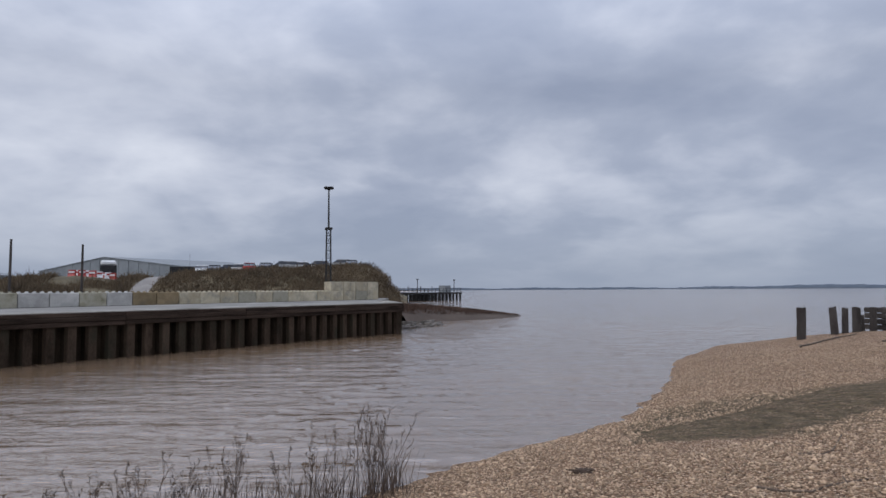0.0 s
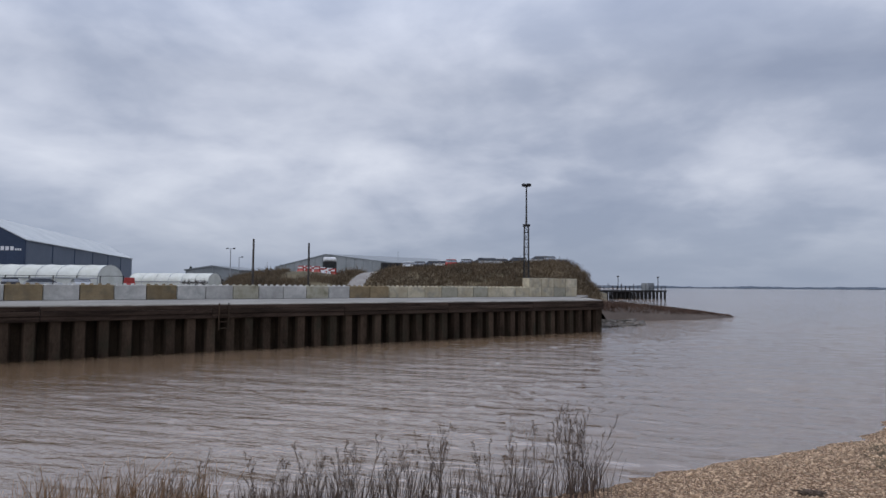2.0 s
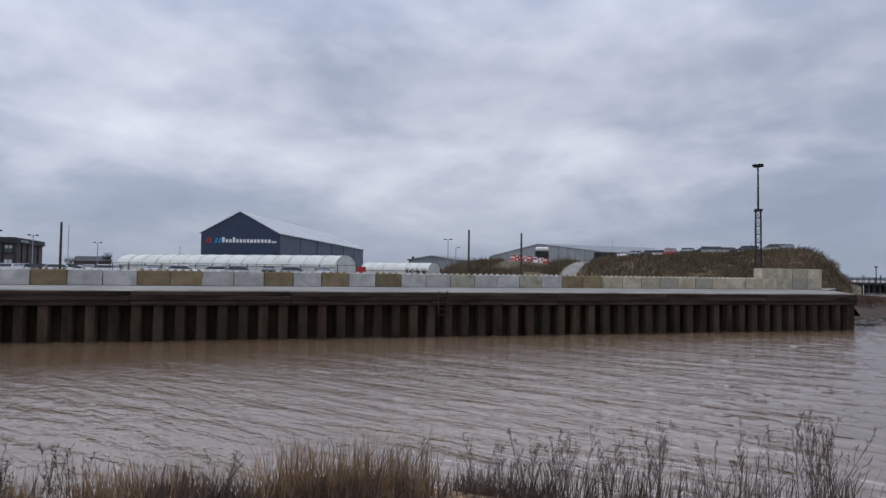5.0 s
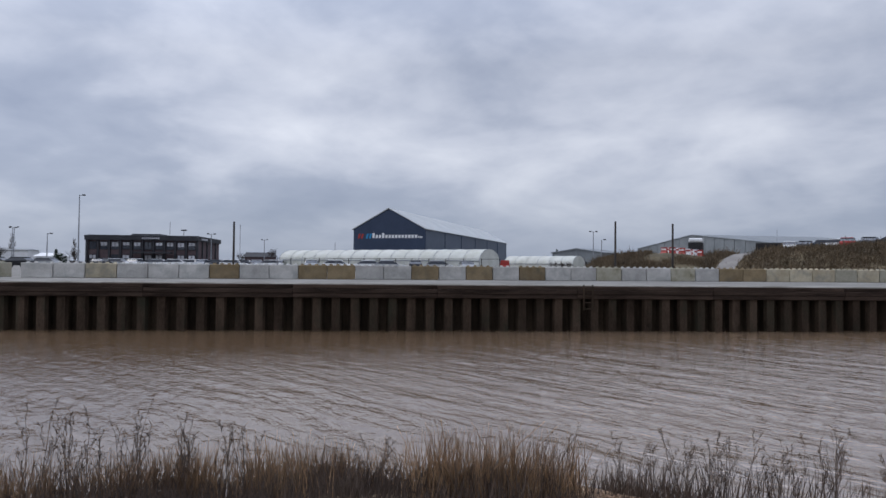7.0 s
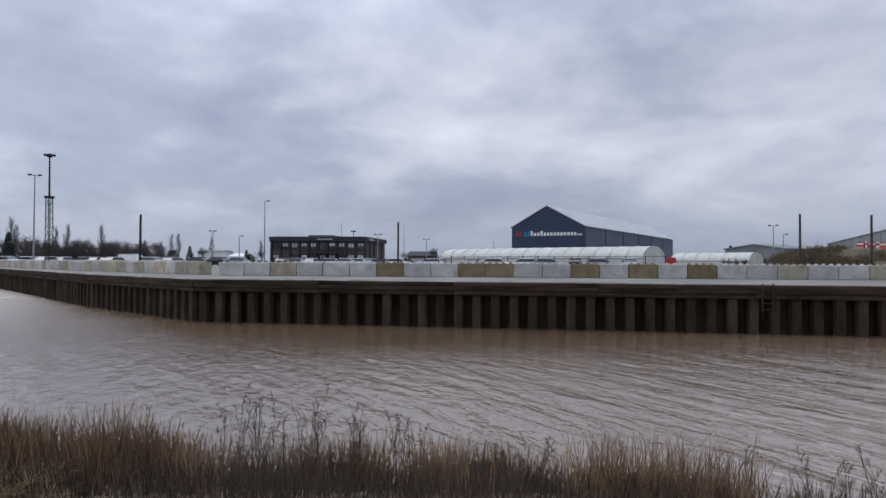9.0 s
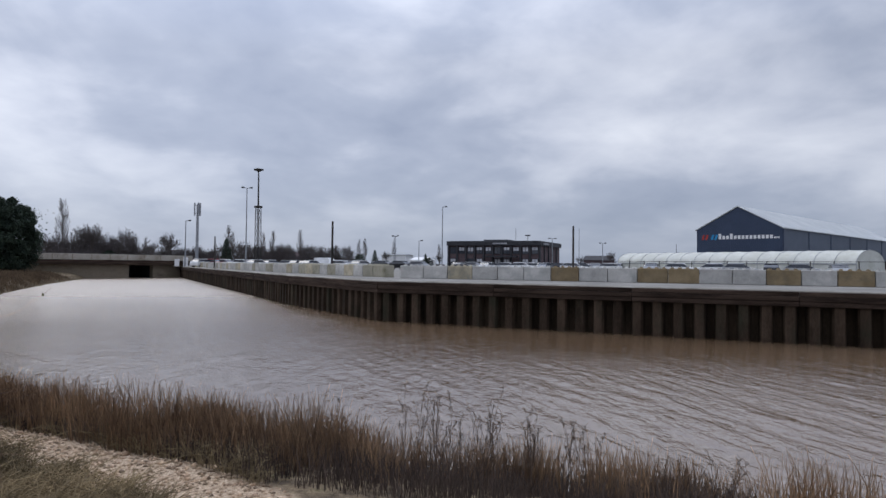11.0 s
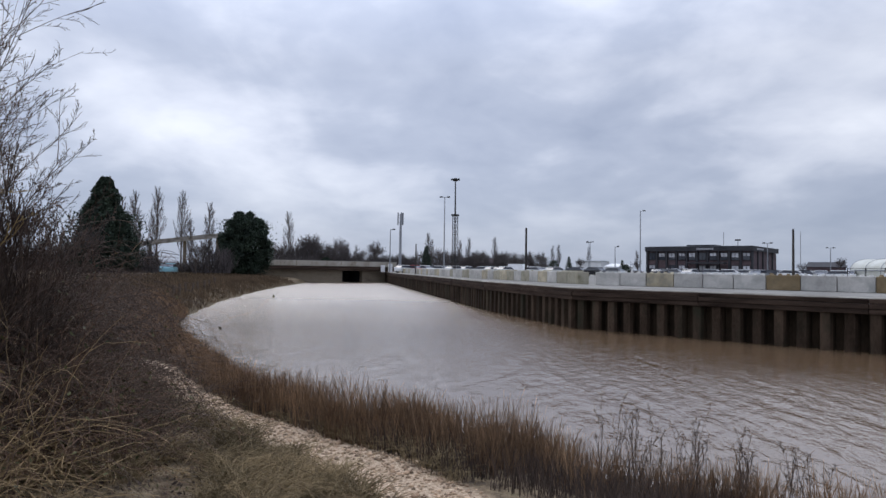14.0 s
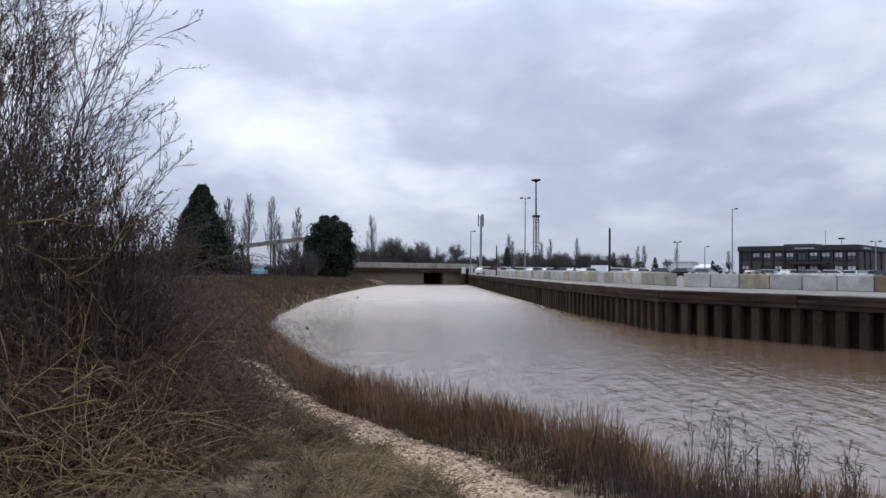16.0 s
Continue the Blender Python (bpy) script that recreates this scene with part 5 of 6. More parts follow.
def far_shore():
    r = np.random.default_rng(3)
    n = 420
    a2 = np.linspace(-60, 8, n)
    h = 9 + 5 * fbm(a2, a2 * 0, 0.9, 51) + 4 * np.maximum(0, fbm(a2, a2 * 0, 4.0, 52)) + 10 * sm(-22, -31, a2)
    h = np.maximum(h, 3)
    d = 3800
    x, y = -np.sin(np.radians(a2)), np.cos(np.radians(a2))
    v = np.concatenate([np.stack([x * d, y * d, a2 * 0 - 1], -1), np.stack([x * d, y * d, h], -1), np.stack([x * (d + 80), y * (d + 80), h], -1), np.stack([x * (d + 80), y * (d + 80), a2 * 0 - 1], -1)])
    f = [(k * n + i, k * n + i + 1, (k + 1) * n + i + 1, (k + 1) * n + i) for k in range(3) for i in range(n - 1)]
    tagged(new("far_shore", raw_mesh("far_shore", v, f, M_FARSHORE)), label="low hazy wooded shore across the estuary", category="shore", kind="structure")


far_shore()


# ---- culvert and raised road at the head of the dock ----
def build_culvert():
    a, b = Vector((-127.6, -23.0)), Vector((-108.5, -42.5))
    d = b - a
    l = d.length
    turn = math.degrees(math.atan2(d.y, d.x))
    # local y points away from the water
    ob = thing("culvert_headwall", pose(a.x, a.y, 0, 0, 0, turn), label="stained concrete culvert headwall with a dark square opening", category="headwall", kind="structure")
    flip = -1 if Vector((-d.y, d.x)).dot(-a) > 0 else 1
    top, o0, o1 = 2.32, 6.9, 11.3

    def slab(x0, x1, y0, y1, z0, z1, name, ma, bevel=0.03):
        bm = bmesh.new()
        box(bm, x0, x1, y0 * flip, y1 * flip, z0, z1, bevel)
        part(name, bm, ma, ob)

    slab(0, o0, 0, 1, -1.5, top, "wall_panel", M_CONC_OLD)
    slab(o1, l + 6, 0, 1, -1.5, top, "wall_panel", M_CONC_OLD)
    slab(o0, o1, 0.2, 1, 2.2, top, "lintel", M_CONC_OLD)
    # the unlit depth of the tunnel is painted onto these faces
    slab(o0 - 0.3, o1 + 0.3, 5, 5.3, -1.5, 2.3, "tunnel_end", M_DARK, 0)
    slab(o0 - 0.3, o0, 1, 5, -1.5, 2.3, "tunnel_side", M_DARK, 0)
    slab(o1, o1 + 0.3, 1, 5, -1.5, 2.3, "tunnel_side", M_DARK, 0)
    # ledge beam whose dark colour carries the shadow band below the parapet
    slab(-0.5, l + 6, -0.9, 5.5, top + 0.003, top + 0.75, "deck_beam", M_FASCIA)
    slab(-0.5, l + 6, -0.95, -0.65, top + 0.753, top + 1.72, "parapet", M_PARAPET)
    for k in range(1, 9):
        x = l * k / 9
        slab(x - 0.04, x + 0.04, -0.98, -0.953, top + 0.78, top + 1.70, "joint_cover", M_CONC_OLD, 0)
    slab(-0.5, l + 6, 4.9, 5.2, top + 0.753, top + 1.6, "far_parapet", M_CONC_OLD)


build_culvert()


def build_overpass():
    a, b = Vector(at(125.5, 118)), Vector(at(112.5, 122))
    za, zb = 4.6, 8.6
    ob = thing("footbridge", label="pale concrete footbridge deck on slim piers", category="bridge")
    d = b - a
    n = 10
    for k in range(n):
        p, q = a + d * k / n, a + d * (k + 1) / n
        z0, z1 = za + (zb - za) * k / n, za + (zb - za) * (k + 1) / n
        nn = Vector((-d.y, d.x)).normalized() * 1.2
        bm = bmesh.new()
        lo = [bm.verts.new((c.x + s * nn.x, c.y + s * nn.y, z + h)) for c, z in ((p, z0), (q, z1)) for s in (-1, 1) for h in (0, 0.75)]
        bmesh.ops.convex_hull(bm, input=lo)
        part("deck_span", bm, M_CAP, ob)
        if k % 2 == 1:
            bm = bmesh.new()
            box(bm, q.x - 0.24, q.x + 0.24, q.y - 0.24, q.y + 0.24, 1.0, z1 + 0.05, 0.05)
            part("pier", bm, M_CONC_OLD, ob)


build_overpass()


def bungalow(p0, p1, dep, he, hr, wall, roof, label):
    d = Vector(p1) - Vector(p0)
    w = d.length
    base = QUAY - 0.3
    ob = thing("house", pose(p0[0], p0[1], base, 0, 0, math.degrees(math.atan2(d.y, d.x))), label=label, category="house", group="far houses")
    bm = bmesh.new()
    box(bm, 0, w, 0, dep, 0, he)
    part("wall", bm, wall, ob)
    bm = bmesh.new()
    v = [bm.verts.new(c) for c in ((-0.4, -0.4, he), (w + 0.4, -0.4, he), (w + 0.4, dep + 0.4, he), (-0.4, dep + 0.4, he), (0.4, dep / 2, hr), (w - 0.4, dep / 2, hr))]
    for q in ((0, 1, 5, 4), (2, 3, 4, 5), (0, 4, 3), (1, 2, 5), (0, 3, 2, 1)):
        bm.faces.new([v[i] for i in q])
    part("roof", bm, roof, ob)
    n = max(2, int(w / 3))
    for k in range(n):
        x = w * (k + 0.5) / n
        bm = bmesh.new()
        box(bm, x - 0.6, x + 0.6, -0.06, -0.004, 1.0, 2.1, 0.02)
        part("window", bm, M_GLASS, ob)


bungalow(at(94.2, 230), at(91.0, 228), 9, 3.0, 5.2, M_BRICK, M_BRICK, "low brown-roofed houses beyond the yard")
bungalow(at(90.8, 232), at(88.8, 230), 9, 3.0, 4.8, M_BRICK, M_TRIM, "dark low houses beyond the yard")
bungalow(at(84.0, 215), at(81.9, 212), 8, 4.3, 4.7, M_WHITE, M_GREYCLAD, "white flat-fronted building beyond the yard")
bungalow(at(81.5, 205), at(79.9, 203), 8, 2.6, 3.6, M_WHITE, M_WHITE, "small white-roofed building beyond the yard")
bungalow(at(128.0, 88), at(123.2, 92), 7, 2.7, 3.9, M_WHITE, M_GREYCLAD, "white rendered bungalow behind the bare bushes")
bungalow(at(66.2, 215), at(63.6, 215), 8, 3.3, 4.8, M_BRICK, M_TRIM, "dark low houses beyond the yard")


# ---- trees ----
def branches(r, stems, levels, kids, bend=0.18, up=0.15, shrink=0.55, spread=0.8, k=5):
    """Branch polylines from stems (place, direction, length, radius), level by level."""
    paths, radii, cur = [], [], stems
    for lev in range(levels + 1):
        nxt = []
        for p, d, l, rad in cur:
            p, d = np.array(p, float), np.array(d, float)
            d /= np.linalg.norm(d)
            pts = [p]
            for i in range(k - 1):
                d = d + r.normal(0, bend, 3) + np.array([0, 0, up])
                d /= np.linalg.norm(d)
                pts.append(pts[-1] + d * l / (k - 1))
            pts = np.array(pts)
            rr = rad * np.linspace(1, 0.35, k)
            paths.append(pts)
            radii.append(rr)
            if lev < levels:
                n = kids[lev]
                for j in range(n):
                    f = 0.25 + 0.75 * (j + r.uniform(0, 1)) / n
                    i = min(int(f * (k - 1)), k - 2)
                    q = pts[i] + (pts[i + 1] - pts[i]) * (f * (k - 1) - i)
                    ax = pts[i + 1] - pts[i]
                    ax = ax / (np.linalg.norm(ax) + 1e-9)
                    side = np.cross(ax, r.normal(0, 1, 3))
                    side /= np.linalg.norm(side) + 1e-9
                    nd = ax + side * spread * r.uniform(0.5, 1.2)
                    nxt.append((q, nd, l * shrink * r.uniform(0.6, 1.15) * (1.15 - 0.5 * f), max(rad * 0.45, 0.002)))
        cur = nxt
    return np.array(paths), np.array(radii)


def bare_tree(r, h, spread=0.75, thick=0.16, twig=0.02, crown=0.3, kids=(16, 9, 5)):
    ob = thing("bare_tree", label="leafless winter tree on the skyline", category="tree", group="bare trees on the skyline")
    bm = bmesh.new()
    rod(bm, (0, 0, -0.3), (0, 0, h * 0.55), thick, thick * 0.55, 7)
    part("trunk", bm, M_BARK, ob)
    stems = []
    for i in range(kids[0]):
        a, z = r.uniform(0, 6.28), h * (crown + (0.58 - crown) * r.uniform(0, 1))
        stems.append(((0, 0, z), (math.cos(a) * spread, math.sin(a) * spread, r.uniform(0.5, 1.3)), (h - z) * r.uniform(0.55, 0.95), thick * 0.45))
    p, rad = branches(r, stems, 2, kids[1:], 0.16, 0.10, 0.5, 0.85)
    part("crown", tubes("crown", p, np.maximum(rad, twig), M_TWIG_FAR), None, ob)
    return ob


def poplar(r, h):
    ob = thing("poplar_tree", label="tall narrow leafless poplar", category="tree", group="poplars on the skyline")
    bm = bmesh.new()
    rod(bm, (0, 0, -0.3), (0, 0, h * 0.97), 0.18, 0.02, 7)
    part("trunk", bm, M_BARK, ob)
    stems = []
    for i in range(44):
        a, z = r.uniform(0, 6.28), h * (0.12 + 0.76 * (i + 0.5) / 44)
        stems.append(((0, 0, z), (math.cos(a) * 0.36, math.sin(a) * 0.36, 1.0), 0.33 * h * (1.08 - z / h) ** 0.7, 0.045))
    p, rad = branches(r, stems, 2, (7, 4), 0.05, 0.06, 0.40, 0.34)
    part("crown", tubes("crown", p, np.maximum(rad, 0.018), M_TWIG_FAR), None, ob)
    return ob


def conifer(r, h, w, name_label, squat=False, n=9000):
    ob = thing("conifer_tree", label=name_label, category="tree", group="dark evergreen trees")
    bm = bmesh.new()
    rod(bm, (0, 0, -0.3), (0, 0, h * 0.8), 0.3, 0.08, 8)
    part("trunk", bm, M_BARK, ob)
    # boughs: lumps of foliage sprays round the stem
    lumps = []
    for i in range(210 if squat else 320):
        t = r.uniform(0.04, 0.97)
        rad = w / 2 * ((1 - t ** 3.6) ** 0.55 * (0.72 + 0.28 * min(1, t * 3)) if squat else (1 - t) ** 0.75 + 0.02) * r.uniform(0.45, 0.88)
        a = r.uniform(0, 6.28)
        lumps.append((rad * math.cos(a), rad * math.sin(a), h * (0.03 + 0.94 * t), r.uniform(0.05, 0.125) * w * (1 - (0.45 if squat else 0.8) * t) + 0.14))
    L_ = np.array(lumps)
    pick = r.integers(0, len(L_), n)
    d = r.normal(size=(n, 3))
    d /= np.linalg.norm(d, axis=1, keepdims=True)
    c = L_[pick, :3] + d * L_[pick, 3:4] * r.uniform(0.45, 1.0, (n, 1))
    core = np.stack([r.normal(0, w * 0.16, n // 3), r.normal(0, w * 0.16, n // 3), r.uniform(0.05, 0.85 if squat else 0.6, n // 3) * h], -1)
    part("crown", leaves("crown", np.concatenate([c, core]), w * (0.016 if n > 8000 else 0.026), M_CONIFER, r), None, ob)
    return ob


def plant_trees():
    r = np.random.default_rng(17)
    # the big evergreen by the culvert and its paler neighbour
    def put(ob, azimuth, d, turn=0.0, sc=1.0, z=None):
        x, y = at(azimuth, d)
        g = QUAY - 0.1 if z is None else z
        ob.matrix_basis = pose(x, y, g, 0, 0, turn) @ Matrix.Diagonal((sc, sc, sc, 1))
        return ob
    def far(ob, azimuth, d, turn=0.0, sc=1.0, z=None):
        x, y = at(azimuth, d)
        c = copy_thing(ob, Matrix.Identity(4))
        c.matrix_basis = pose(x, y, QUAY - 0.1 if z is None else z, 0, 0, turn) @ Matrix.Diagonal((sc, sc, sc, 1))
        return c
    put(conifer(r, 10.3, 9.2, "broad dark green evergreen beside the culvert", True, 42000), 112.85, 106, z=1.3)
    put(conifer(r, 11.2, 9.4, "dark green conifer behind the bare bushes", False, 30000), 123.5, 82, z=1.9)
    cp = put(conifer(r, 8.0, 4.6, "dark evergreen beyond the yard", False, 4000), 97.2, 190)
    for az_, d_, s_ in ((84.6, 210, 0.72), (80.1, 190, 0.55), (82.0, 230, 0.42), (39.0, 215, 0.85), (38.6, 215, 0.8)):
        far(cp, az_, d_, 40 * s_, s_)
    sq = put(conifer(r, 3.6, 4.0, "round dark evergreen shrub beyond the yard", True, 2500), 85.9, 170)
    for az_, d_, s_ in ((71.0, 230, 1.0), (106.0, 150, 0.9), (62.2, 190, 0.8), (79.8, 165, 0.8)):
        far(sq, az_, d_, 90 * s_, s_)
    ps = [poplar(r, 16.0) for _ in range(3)]
    first = ((117.86, 170, 1.22), (119.72, 165, 1.23), (115.72, 168, 1.06))
    for ob, (az_, d_, s_) in zip(ps, first):
        put(ob, az_, d_, 30 * s_, s_)
    for k, (az_, d_, s_) in enumerate(((121.4, 168, 1.17), (122.3, 172, 1.1), (109.2, 165, 0.94), (97.0, 215, 0.83), (96.7, 214, 0.7), (94.2, 215, 0.68), (93.4, 210, 0.72), (91.1, 220, 0.78), (86.0, 230, 0.62), (85.5, 232, 0.65), (82.9, 230, 0.6), (78.9, 240, 0.55), (88.0, 232, 0.5), (117.2, 190, 0.9))):
        far(ps[k % 3], az_, d_, 77 * k, s_)
    bs = [bare_tree(r, h, sp) for h, sp in ((9.0, 0.8), (8.0, 1.0), (7.0, 0.7), (6.0, 1.1))]
    for ob, (az_, d_, s_) in zip(bs, ((107.2, 150, 0.95), (101.6, 200, 1.0), (90.3, 215, 1.0), (94.9, 200, 1.1))):
        put(ob, az_, d_, 0, s_)
    k = 0
    spots = [(87.0 + 0.62 * j, 205 + 9 * (j % 4), 0.75 + 0.12 * ((j * 5) % 4)) for j in range(18)]
    spots += [(103.0 + 0.8 * j, 150 + 7 * (j % 3), 0.7 + 0.12 * ((j * 3) % 4)) for j in range(10)]
    spots += [(98.2 + 0.85 * j, 175 + 8 * (j % 3), 0.5 + 0.1 * ((j * 3) % 3)) for j in range(6)]
    spots += [(107.5, 158, 1.1), (106.2, 160, 1.05), (101.7, 170, 0.9), (96.0, 190, 0.9), (92.6, 195, 0.95), (89.5, 200, 0.9)]
    spots += [(64.0, 200, 0.62), (62.0, 210, 0.6), (78.8, 200, 0.6), (80.9, 220, 0.5), (83.6, 200, 0.55), (66.5, 220, 0.55), (60.3, 230, 0.5), (120.5, 100, 0.62), (122.0, 90, 0.66), (121.0, 84, 0.6), (124.6, 78, 0.7), (125.8, 80, 0.66), (116.1, 96, 0.52), (116.7, 92, 0.5), (115.4, 98, 0.52), (126.8, 90, 0.8), (128.5, 95, 0.9), (130.5, 95, 0.9), (132.5, 90, 0.9), (135, 90, 0.9), (12.0, 150, 0.42), (40.2, 160, 0.45), (42.8, 190, 0.5)]
    for az_, d_, s_ in spots:
        far(bs[k % 4], az_, d_, 61 * k, s_)
        k += 1
    # small leafless shrubs in the yard
    for az_, d_ in ((38.6, 118), (39.3, 119), (38.0, 120)):
        far(bs[3], az_, d_, 50 * az_, 0.33)


plant_trees()


def far_hedges():
    r = np.random.default_rng(71)
    runs = ((110.6, 104.0, 160, 4.2, 8.0), (104.5, 98.0, 175, 3.0, 5.6), (112.0, 107.0, 130, 1.8, 4.2), (101.0, 86.5, 215, 2.6, 6.4), (117.0, 113.9, 97, 1.8, 4.4), (88.0, 78.5, 215, 1.0, 1.7), (66.6, 61.5, 205, 1.2, 2.2), (124.0, 119.5, 88, 1.2, 3.6), (124.0, 115.0, 100, 1.0, 2.0), (140.0, 124.0, 85, 1.4, 3.6), (44.2, 41.0, 200, 1.2, 2.2), (21.0, 6.0, 104, 3.0, 1.3))
    for a0, a1, d, h0, h1 in runs:
        n = int(abs(a0 - a1) / 57.3 * d * 64)
        az_ = r.uniform(min(a0, a1), max(a0, a1), n)
        dd = d + r.uniform(-2.5, 2.5, n)
        hh = h0 + (h1 - h0) * (0.5 + 0.5 * fbm(az_, az_ * 0, 5.0, 73)) * r.uniform(0.55, 1.0, n)
        x, y = -np.sin(np.radians(az_)) * dd, np.cos(np.radians(az_)) * dd
        z0 = np.full(n, QUAY - 0.2) if a0 > 25 or a0 < 3 else mound_z(az_, dd) - 0.1
        base = np.stack([x, y, z0], -1)
        tip = base + np.stack([r.normal(0, 0.8, n), r.normal(0, 0.8, n), hh if z0[0] < 2.5 else hh * 0.5], -1)
        me = tubes("hedge", np.stack([base, (base + tip) / 2 + r.normal(0, 0.3, base.shape), tip], 1), np.tile((0.045, 0.04, 0.015), (n, 1)), M_TWIG_FAR)
        tagged(new("hedge", me), label="leafless brown hedge and scrub far off", category="hedge", group="far hedges", kind="stuff")


far_hedges()


# ---- beach: groyne posts, driftwood, pebbles ----
def groyne_post(azimuth, dist, top_el, w, lean, cut=0.0, broken=False):
    x, y = at(azimuth, dist)
    g = gz(x, y)
    h = EYE + dist * math.tan(radians(top_el)) - g
    bm = bmesh.new()
    box(bm, -w / 2, w / 2, -w / 2, w / 2, -0.6, h, 0.02)
    bmesh.ops.subdivide_edges(bm, edges=bm.edges[:], cuts=1, use_grid_fill=True)
    r = random.Random(int(azimuth * 100))
    for v in bm.verts:
        v.co.x += r.uniform(-1, 1) * w * 0.06
        v.co.y += r.uniform(-1, 1) * w * 0.06
        if v.co.z > h * 0.9:
            v.co.z += r.uniform(-0.12, 0.02) * (3.0 if broken else 1.0) * (1 if v.co.x > 0 else 0.3)
    ob = new("groyne_post", to_mesh("groyne_post", bm, M_POST))
    ob.matrix_basis = pose(x, y, g, 0, lean, azimuth)
    tagged(ob, label="%s dark weathered timber groyne post standing in shingle" % ("split, jagged-topped" if broken else "square"), category="post", group="old groyne posts")


for q in ((-28.85, 33.0, -1.5, 0.36, 2.0), (-31.1, 36.5, -1.5, 0.33, -3.0, 0, True), (-31.75, 37.0, -1.48, 0.26, 2.0), (-32.5, 38.5, -1.42, 0.36, 1.0), (-32.85, 39.5, -2.0, 0.24, -1.0), (-33.55, 40.5, -1.42, 0.33, 0.0), (-34.3, 42.0, -1.4, 0.3, 0.0)):
    groyne_post(*q)


def groyne_planks():
    x, y = at(-34.4, 41.0)
    g = gz(x, y)
    ob = thing("groyne_planking", pose(x, y, g, 0, 0, 118), label="stacked rotten groyne planks between the posts", category="planking")
    for k in range(4):
        bm = bmesh.new()
        box(bm, -1.1, 1.1, -0.08 + 0.03 * (k % 2), 0.08 + 0.03 * (k % 2), 0.05 + 0.3 * k, 0.31 + 0.3 * k, 0.03)
        part("plank", bm, M_POST, ob)


groyne_planks()


def driftwood(pts, rad, name="driftwood_branch", label="crooked dead branch lying on the shingle"):
    r = random.Random(int(pts[0][0] * 100))
    P = [Vector((x, y, gz(x, y) + rad * 0.8)) for x, y in pts]
    bm = bmesh.new()
    for i, (a, b) in enumerate(zip(P, P[1:])):
        f = 1 - i / len(P) * 0.6
        rod(bm, a, b + (b - a) * 0.04, rad * f, rad * f * 0.9, 7)
        if i in (1, 3):
            side = Vector((-(b - a).y, (b - a).x, 0)).normalized()
            rod(bm, b, b + side * rad * r.uniform(6, 12) + (b - a) * 0.4 + Vector((0, 0, rad)), rad * 0.5, rad * 0.2, 6)
    tagged(new(name, to_mesh(name, bm, M_DRIFT)), label=label, category="driftwood", group="driftwood on the beach")


driftwood([(3.5, 7.36), (3.63, 7.12), (3.9, 6.99), (4.18, 7.15), (4.4, 7.2), (4.7, 7.3)], 0.014)
driftwood([(4.69, 8.7), (5.0, 8.72), (5.3, 8.95), (5.98, 9.86)], 0.011)
driftwood([(13.3, 24.2), (13.6, 24.8), (14.3, 25.4), (15.2, 26.2), (16.6, 27.4), (18.0, 28.4)], 0.04, label="long dark branch lying along the tide line")
driftwood([(16.2, 24.0), (16.9, 23.4), (17.8, 23.0)], 0.03)
driftwood([(5.6, 7.9), (5.9, 8.2), (6.3, 8.3)], 0.014)
driftwood([(5.0, 6.4), (5.4, 6.3), (5.8, 6.5)], 0.03)


def weed_clump(x, y, s):
    r = np.random.default_rng(int(abs(x) * 100))
    n = 160
    base = np.stack([x + r.normal(0, s * 0.45, n), y + r.normal(0, s * 0.3, n)], -1)
    z = ground_z(base[:, 0], base[:, 1])
    p0 = np.column_stack([base, z])
    p2 = p0 + np.column_stack([r.normal(0, s * 0.5, n), r.normal(0, s * 0.4, n), r.uniform(0.0, 0.06, n)])
    mid = (p0 + p2) / 2 + (0, 0, s * 0.18)
    tagged(new("seaweed_clump", tubes("seaweed_clump", np.stack([p0, mid, p2], 1), np.tile((0.012, 0.012, 0.006), (n, 1)), M_WEED)), label="dark clump of drying seaweed on shingle", category="seaweed", group="seaweed clumps")


for q in ((1.86, 8.88, 0.10), (4.9, 6.4, 0.18)):
    weed_clump(*q)


